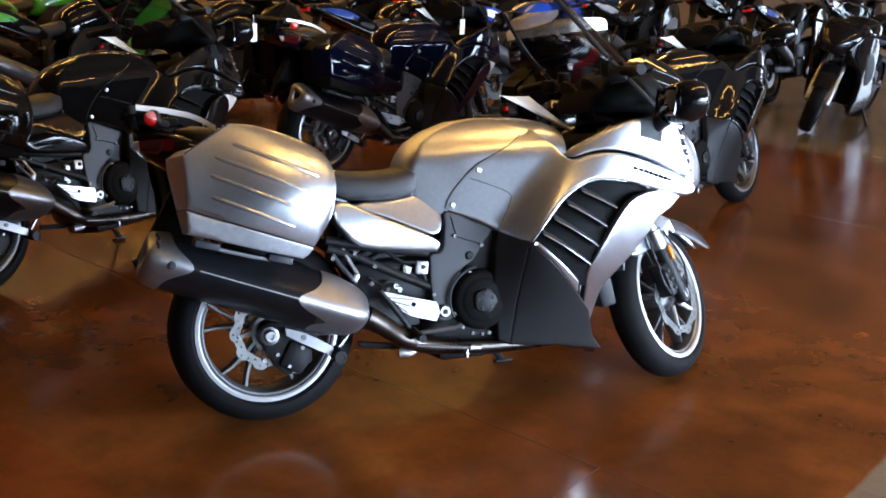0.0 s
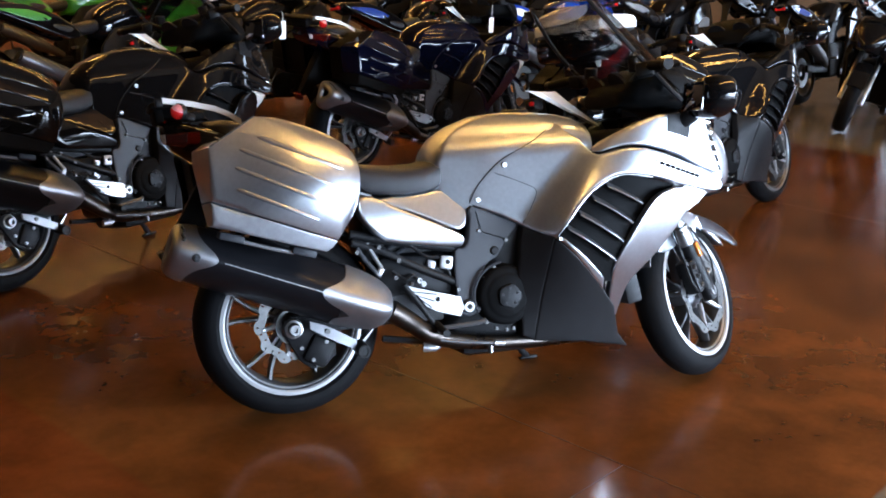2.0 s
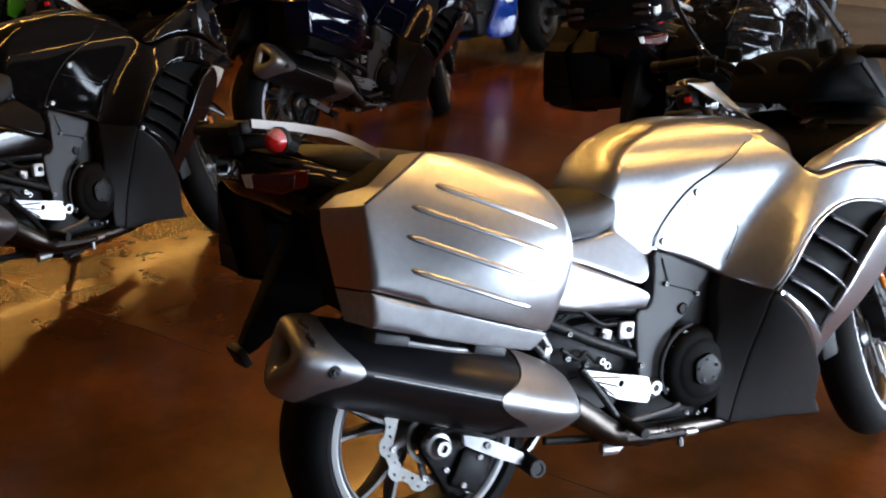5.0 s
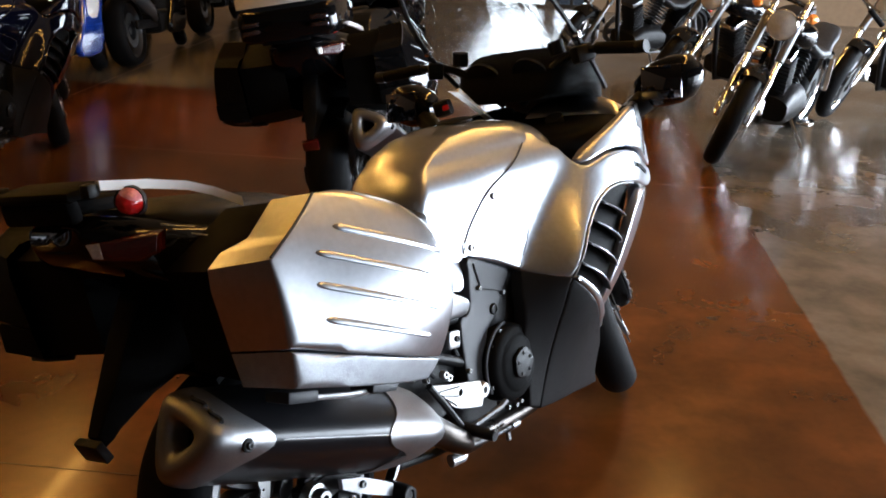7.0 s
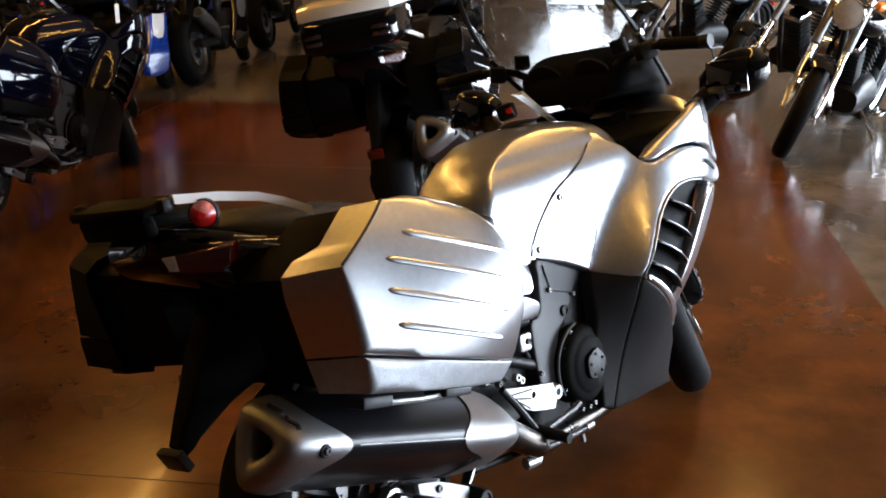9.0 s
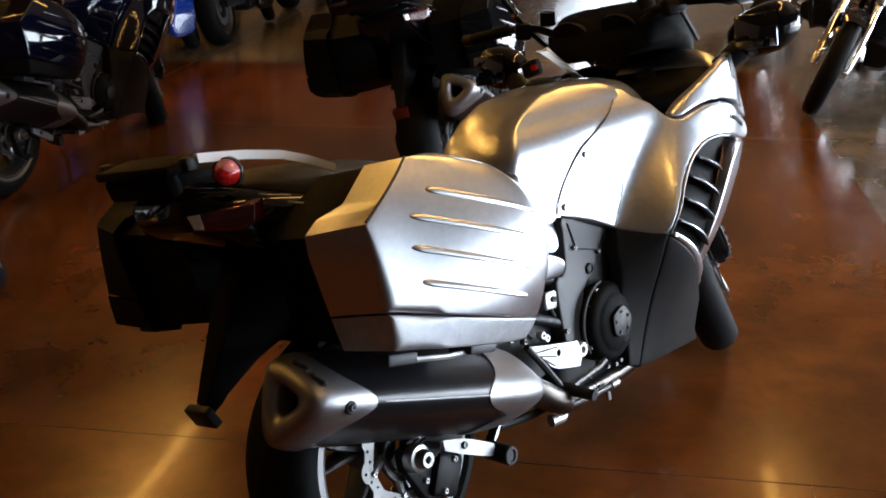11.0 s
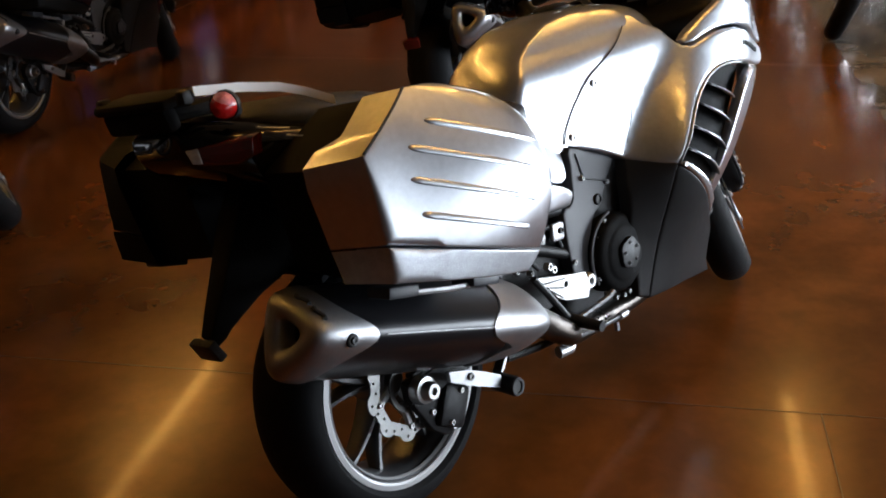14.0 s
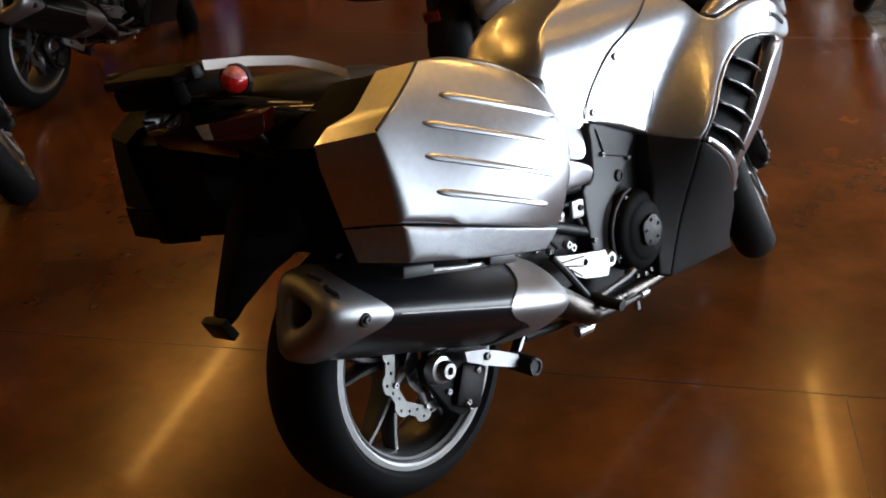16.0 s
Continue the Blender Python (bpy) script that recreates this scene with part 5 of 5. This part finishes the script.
def sport_bike(m, label, paint, accent, seat=VINYL, steer=18):
    """Faired sports machine: two-tone fairing, humped tank, high tail, twin-spar frame, short silencer."""
    root = thing("sport_motorcycle", m, label, "motorcycle", "parked sport motorcycles")
    at, axis = Vector((1.40, 0, .30)), Vector((-.407, 0, .914))
    st = Matrix.Translation(at) @ Matrix.Rotation(radians(steer), 4, axis) @ Matrix.Translation(-at)
    small_wheel(root, "rear_wheel", Matrix.Translation((0, 0, .311)), .311, .185, GUNMETAL, 5)
    small_wheel(root, "front_wheel", st @ Matrix.Translation(at), .298, .12, GUNMETAL, 5)
    part("swing_arm", box((.26, -.12, .33), (.58, .035, .075), .015, (0, 4, 0)), ENGINE, root, "black swing arm")
    part("swing_arm", box((.26, .12, .33), (.58, .035, .075), .015, (0, 4, 0)), ENGINE, root)
    part("engine", box((.70, 0, .40), (.46, .36, .36), .05), ENGINE, root, "black engine")
    for fl in (False, True):
        part("frame_spar", plate([(.44, .40), (.50, .66), (.62, .78), (1.06, .86), (1.10, .80), (.74, .68), (.60, .56), (.54, .38)], -.155, -.12, .006), ENGINE, root, "black frame spar", flip=fl)
        fairing = [(.66, .20), (.60, .30), (.74, .46), (.82, .60), (.90, .80), (1.05, .90), (1.25, .94), (1.42, .84), (1.46, .76), (1.36, .66), (1.20, .56), (1.12, .42), (1.10, .28), (1.02, .18)]
        side = part("side_fairing", shell(fairing, lambda x, z: -.21 - .03 * math.sin(3 * z) + .9 * max(0, x - 1.15) ** 2 + .10 * max(0, .35 - z), .05, .015, .03, 2), paint, root, "painted side fairing", flip=fl)
        part("fairing_panel", shell([(.84, .50), (.92, .66), (1.08, .76), (1.22, .74), (1.14, .60), (1.02, .46)], lambda x, z: -.215 - .03 * math.sin(3 * z) + .9 * max(0, x - 1.15) ** 2, .05, .008, .02, 2), accent, side, "contrasting fairing panel", flip=fl)
        part("tail_side", shell([(-.30, .98), (-.05, .98), (.20, .88), (.34, .76), (.26, .72), (.02, .82), (-.22, .92)], lambda x, z: -.10 - .12 * max(0, x + .1), .05, .012, .05, 2), paint, root, "painted tail panel", flip=fl)
        part("tail_stripe", shell([(-.24, .955), (-.02, .94), (.14, .87), (.02, .86), (-.18, .93)], lambda x, z: -.105 - .12 * max(0, x + .1), .05, .005, .01, 2), accent, root, "", flip=fl)
        part("fork_leg", tube([tuple(at + Vector((0, -.09, 0)) + axis * s) for s in (-.03, .15, .16, .62)], [.028, .03, .025, .025], 10), ALLOY, root, "bright fork leg", st, fl)
        part("caliper", box(tuple(at + Vector((-.07, -.085, .07))), (.05, .05, .11), .012), ENGINE, root, "", st, fl)
        part("clip_on_bar", tube([(1.13, -.09, .90), (1.08, -.20, .89), (1.02, -.33, .875)], .014, 8), PLASTIC, root, "", st, fl)
        mir = part("mirror", loft([ring(0, .05, .03, -.03, 12), ring(.03, .055, .035, -.035, 12), ring(.06, .02, .012, -.012, 12)]), PLASTIC, root, "black mirror", pose(1.16, -.36, 1.12), fl)
        part("mirror_stem", tube([(1.26, -.17, .98), (1.18, -.34, 1.11)], .010, 8), PLASTIC, mir, "", None, fl)
        part("foot_peg", tube([(.46, -.16, .42), (.46, -.25, .42)], .013, 8), ALLOY, root, "", None, fl)
    part("fuel_tank", loft([ring(x, w, zt, zb) for x, w, zt, zb in ((.50, .09, .86, .72), (.56, .13, .93, .70), (.68, .16, .99, .72), (.82, .17, 1.0, .76), (.96, .14, .94, .80), (1.04, .09, .90, .82))]), paint, root, "humped fuel tank", sharp=60)
    part("rider_seat", loft([ring(x, w, zt, zb) for x, w, zt, zb in ((.14, .13, .86, .78), (.24, .15, .83, .75), (.38, .14, .83, .74), (.52, .10, .86, .76))]), seat, root, "black seat", sharp=60)
    part("tail", loft([ring(x, w, zt, zb) for x, w, zt, zb in ((-.34, .03, .985, .96), (-.28, .07, 1.0, .93), (-.10, .10, 1.0, .88), (.10, .13, .93, .80), (.20, .12, .87, .76))]), paint, root, "painted tail", sharp=60)
    part("tail_light", box((-.325, 0, .955), (.03, .10, .03), .008), LENS_RED, root, "red tail light")
    part("nose", loft([ring(x, w, zt, zb) for x, w, zt, zb in ((1.12, .19, .98, .76), (1.26, .20, 1.0, .72), (1.38, .17, .95, .70), (1.48, .10, .87, .72), (1.53, .03, .80, .74))]), paint, root, "painted nose", sharp=60)
    part("windscreen", loft([ring(x, w, zt, zt - .012, 14) for x, w, zt in ((1.36, .15, .99), (1.27, .16, 1.06), (1.18, .13, 1.12), (1.14, .09, 1.13))]), SMOKE, root, "smoke-tinted screen")
    part("front_mudguard", loft([[(.325 * math.cos(radians(a)), y, .325 * math.sin(radians(a)) - 3 * y * y) for y in (-.07, 0, .07)] + [(.333 * math.cos(radians(a)), y, .333 * math.sin(radians(a)) - 3 * y * y) for y in (.07, 0, -.07)] for a in range(30, 160, 12)]), BLACK if paint is RACE_BLUE else paint, root, "painted front mudguard", st @ Matrix.Translation(at), sharp=60)
    part("silencer", tube([(.36, -.16, .36), (.24, -.19, .42), (.14, -.20, .46), (-.16, -.22, .60), (-.20, -.22, .62)], [.03, .04, .058, .058, .045], 16), GUNMETAL, root, "short dark silencer")
    part("outlet", tube([(-.198, -.22, .619), (-.212, -.22, .626)], .032, 14), DARKHOLE, root)
    part("tail_hanger", loft([[(x, -w, z), (x + .015, w, z), (x + .015, w, z + .02), (x, -w, z + .02)] for x, w, z in ((-.22, .06, .88), (-.30, .04, .74), (-.36, .05, .62))]), PLASTIC, root)
    part("side_stand", tube([(.55, .13, .28), (.60, .25, .10), (.62, .31, .03)], .011, 8), PLASTIC, root, "black side stand")
    return root


def cruiser(m, label, paint, steer=14, bright=CHROME):
    """Raked cruiser: long chrome fork, round headlight, teardrop tank, finned V-twin, twin chrome pipes."""
    root = thing("cruiser_motorcycle", m, label, "motorcycle", "parked cruisers")
    at, axis = Vector((1.66, 0, .33)), Vector((-.545, 0, .838))
    st = Matrix.Translation(at) @ Matrix.Rotation(radians(steer), 4, axis) @ Matrix.Translation(-at)
    small_wheel(root, "rear_wheel", Matrix.Translation((0, 0, .32)), .32, .18, GUNMETAL, 7, bright)
    small_wheel(root, "front_wheel", st @ Matrix.Translation(at), .33, .11, GUNMETAL, 9, bright)
    p = lambda s, y, f=0.0: tuple(at + Vector((0, y, 0)) + axis * s + Vector((.838, 0, .545)) * f)
    for fl in (False, True):
        part("fork_leg", tube([p(-.04, -.105), p(0, -.105), p(.30, -.105), p(.31, -.105), p(.86, -.105)], [.018, .026, .026, .020, .020], 12), bright, root, "chrome fork leg", st, fl)
        part("fork_cover", tube([p(.42, -.105), p(.74, -.105)], .029, 12), GUNMETAL, root, "", st, fl)
        part("handlebar", tube([p(.88, -.04), p(.98, -.12), p(1.05, -.28, -.08), p(.98, -.42, -.28)], .0125, 10, smooth=4), bright, root, "chrome handlebar", st, fl)
        part("grip", tube([p(1.0, -.38, -.22), p(.965, -.45, -.33)], .018, 10), RUBBER, root, "black grip", st, fl)
        part("lever", tube([p(1.02, -.32, -.11), p(1.0, -.44, -.24)], .007, 8), bright, root, "", st, fl)
        part("turn_signal", lathe([(.0005, -.03), (.02, -.025), (.034, 0), (.03, .03), (.0005, .05)], 16, closed=False), AMBER, root, "amber turn signal", st @ Matrix.Translation(p(.72, -.20, .05)) @ pose(0, 0, 0, 0, 0, 90), fl)
        part("signal_stem", tube([p(.72, -.10, .03), p(.72, -.19, .04)], .008, 8), bright, root, "", st, fl)
        mir = part("mirror", loft([ring(0, .055, .035, -.035, 14, .9), ring(.02, .05, .03, -.03, 14, .9), ring(.03, .02, .012, -.012, 14, .9)]), bright, root, "round chrome mirror", st @ Matrix.Translation(p(1.18, -.40, -.20)), fl)
        part("mirror_stem", tube([p(1.04, -.33, -.12), p(1.16, -.39, -.19)], .006, 8), bright, mir, "", st, fl)
        part("brake_caliper", box(p(.13, -.085, -.08), (.05, .05, .10), .012), bright, root, "", st, fl)
        part("foot_board", box((.86, -.28, .27), (.20, .09, .02), .006), bright, root, "", None, fl)
        part("shock", tube([(.02, -.15, .36), (.16, -.15, .62)], .028, 12), bright, root, "chrome shock absorber", None, fl)
    lamp = part("headlight", lathe([(.0005, .10), (.05, .095), (.085, .05), (.095, 0), (.098, -.03), (.09, -.04)], 28, closed=False), bright, root, "round chrome headlight", st @ Matrix.Translation(p(.62, 0, .13)) @ pose(0, 0, 0, 0, 0, 90))
    part("headlight_glass", lathe([(.0005, -.052), (.05, -.048), (.09, -.036), (.088, -.03), (.0005, -.03)], 28, closed=False), LENS_CLEAR, lamp, "clear lens", st @ Matrix.Translation(p(.62, 0, .13)) @ pose(0, 0, 0, 0, 0, 90))
    part("fork_clamp", box(p(.70, 0), (.07, .27, .04), .012, (0, -33, 0)), bright, root, "", st)
    part("fork_clamp", box(p(.86, 0), (.07, .27, .035), .012, (0, -33, 0)), bright, root, "", st)
    for a0, a1, r, at_m, w in ((62, 150, .346, st @ Matrix.Translation(at), .075), (25, 175, .345, Matrix.Translation((0, 0, .32)), .105)):
        part("mudguard", loft([[(r * math.cos(radians(a)), y, r * math.sin(radians(a)) - 4 * y * y) for y in (-w, -w * .5, 0, w * .5, w)] + [((r + .008) * math.cos(radians(a)), y, (r + .008) * math.sin(radians(a)) - 4 * y * y) for y in (w, w * .5, 0, -w * .5, -w)] for a in np.linspace(a0, a1, 14)]), BLACK, root, "black mudguard", at_m, sharp=60)
    part("fuel_tank", loft([ring(x, w, zt, zb, 20, .8) for x, w, zt, zb in ((.58, .04, .80, .72), (.66, .10, .85, .70), (.80, .15, .89, .70), (.96, .16, .91, .72), (1.08, .11, .90, .76), (1.13, .04, .87, .80))]), paint, root, "teardrop fuel tank", sharp=60)
    part("seat", loft([ring(x, w, zt, zb, 20, .7) for x, w, zt, zb in ((-.14, .09, .80, .72), (.05, .13, .78, .70), (.20, .14, .74, .66), (.34, .17, .70, .62), (.48, .15, .70, .62), (.58, .10, .76, .66))]), VINYL, root, "black stepped seat", sharp=60)
    part("frame_tube", tube([(1.22, 0, .86), (.60, 0, .70), (.28, 0, .60), (.05, 0, .50)], .022, 10), PLASTIC, root)
    part("frame_tube", tube([(1.24, 0, .80), (1.10, 0, .40), (1.00, 0, .20), (.45, 0, .20)], .022, 10), PLASTIC, root)
    part("crankcase", loft([ring(x, .16, zt, zb, 18, .6) for x, zt, zb in ((.50, .40, .22), (.60, .46, .17), (.85, .46, .17), (.98, .38, .22))]), ENGINE, root, "black crankcase")
    part("side_cover", lathe([(.0005, -.20), (.07, -.195), (.10, -.18), (.11, -.15), (.0005, -.15)], 24, closed=False), bright, root, "round chrome engine cover", Matrix.Translation((.80, 0, .32)))
    for tilt, cx in ((-24, .64), (24, .88)):
        for k in range(8):
            m2 = Matrix.Translation((cx, 0, .44)) @ pose(0, 0, 0, 0, tilt, 0) @ Matrix.Translation((0, 0, .03 * k))
            part("cooling_fin", box((0, 0, 0), (.15, .18, .010), .004), ENGINE, root, "", m2)
        part("rocker_cover", box((0, 0, .26), (.15, .17, .05), .018), bright, root, "chrome rocker cover", Matrix.Translation((cx, 0, .44)) @ pose(0, 0, 0, 0, tilt, 0))
    part("air_cleaner", lathe([(.0005, -.24), (.07, -.235), (.085, -.22), (.085, -.17), (.0005, -.17)], 24, closed=False), bright, root, "round chrome air cleaner", Matrix.Translation((.76, 0, .56)))
    for z in (.30, .20):
        part("exhaust_pipe", tube([(.95, -.16, .48), (1.02, -.20, .36), (.90, -.22, z), (.40, -.22, z), (-.30, -.22, z + .02)], [.024, .024, .028, .038, .038], 14, smooth=3), bright, root, "long chrome exhaust pipe")
    part("tail_light", box((-.33, 0, .56), (.03, .09, .05), .012), LENS_RED, root, "red tail light")
    part("side_stand", tube([(.70, .14, .22), (.74, .28, .07), (.75, .32, .03)], .012, 8), bright, root, "chrome side stand")
    return root


def price_tag(name, x, y, z, top):
    """A white card hung on a string."""
    root = thing(name, pose(x, y, z, 0, 0, 25), "white card price tag hung on a string", "tag", "price tags")
    part("card", box((0, 0, 0), (.045, .002, .10), .0005), PAPER, root, "white card")
    part("string", tube([(0, 0, .048), (.003, 0, .048 + (top - z - .048) * .5), (0, 0, top - z)], .0015, 6), PAPER, root)
    return root


# ---- what stands where ----
motorcycle("motorcycle", "silver sport-touring motorcycle with panniers, on its side stand", lean_pose(0, 0, 0, 12.86), SILVER)
motorcycle("motorcycle", "glossy black sport-touring motorcycle with panniers, on its side stand", lean_pose(-.993, 1.493, 34.9, 12.1), BLACK, group="parked touring motorcycles")
motorcycle("motorcycle", "midnight blue sport-touring motorcycle with panniers, upright on its stand", lean_pose(1.064, 3.38, 27.2, 0), BLUE, group="parked touring motorcycles")
motorcycle("motorcycle", "black touring motorcycle with a white-lidded top box", lean_pose(2.146, 1.528, 28.8, 11.4), BLACK, steer=2, top_box=True, screen=.3, group="parked touring motorcycles")

# sports machines in the rows behind
for x, y, yaw, paint, accent, text in (
        (-1.05, 6.75, 30, GREEN, BLACK, "lime green and black sport motorcycle"),
        (-2.75, 6.60, 26, GREEN, BLACK, "lime green and black sport motorcycle"),
        (.25, 5.05, 30, BLACK, GREEN, "black sport motorcycle with green panels"),
        (1.75, 5.15, 27, BLACK, RACE_BLUE, "black sport motorcycle with bright blue panels"),
        (3.10, 5.25, 31, RACE_BLUE, WHITE, "bright blue and white sport motorcycle"),
        (4.65, 5.95, 31, BLACK, CAST, "black sport motorcycle with silver panels"),
        (5.10, 7.00, 30, RACE_BLUE, BLACK, "bright blue and black sport motorcycle"),
        (6.70, 7.20, 31, BLACK, GUNMETAL, "black sport motorcycle with dark grey panels"),
        (2.00, 7.30, 29, BLACK, CAST, "black sport motorcycle with silver panels"),
        (8.00, 6.60, 30, BLACK, RED, "black sport motorcycle with dark red panels"),
        (-2.45, 4.70, 29, BLACK, RED, "black sport motorcycle with dark red panels"),
        (6.30, 5.60, 30, BLACK, RACE_BLUE, "black sport motorcycle with bright blue panels"),
        (2.90, 6.30, 30, BLACK, CAST, "black sport motorcycle with silver panels"),
        (.60, 6.90, 28, BLACK, WHITE, "black sport motorcycle with white panels"),
        (-.85, 4.75, 31, BLACK, GREEN, "black sport motorcycle with green panels"),
        (4.60, 7.40, 29, BLACK, RED, "black sport motorcycle with dark red panels")):
    sport_bike(lean_pose(x, y, yaw, 10), text, paint, accent)
sport_bike(lean_pose(5.72 - 1.40 * math.cos(radians(212)), 4.08 - 1.40 * math.sin(radians(212)), 212, 11), "black sport motorcycle with matt black panels, facing the aisle", BLACK, PLASTIC, steer=12)

# cruisers facing the aisle: the place of the front axle
for x, y, yaw, paint, text in (
        (4.97, .67, 181, BLACK, "black chromed cruiser on its side stand"),
        (4.40, -.62, 160, BLACK, "black chromed cruiser on its side stand"),
        (6.60, 1.75, 165, BLACK, "black chromed cruiser on its side stand"),
        (7.20, .55, 165, BLACK, "black chromed cruiser on its side stand"),
        (7.60, 3.10, 165, BLACK, "blacked-out cruiser on its side stand")):
    q = radians(yaw)
    cruiser(lean_pose(x - 1.66 * math.cos(q), y - 1.66 * math.sin(q), yaw, 12), text, paint, 16, GUNMETAL if "blacked" in text else CHROME)

price_tag("price_tag", 2.098, 3.478, .965, 1.10)
price_tag("price_tag", .524, 2.730, 1.00, 1.10)
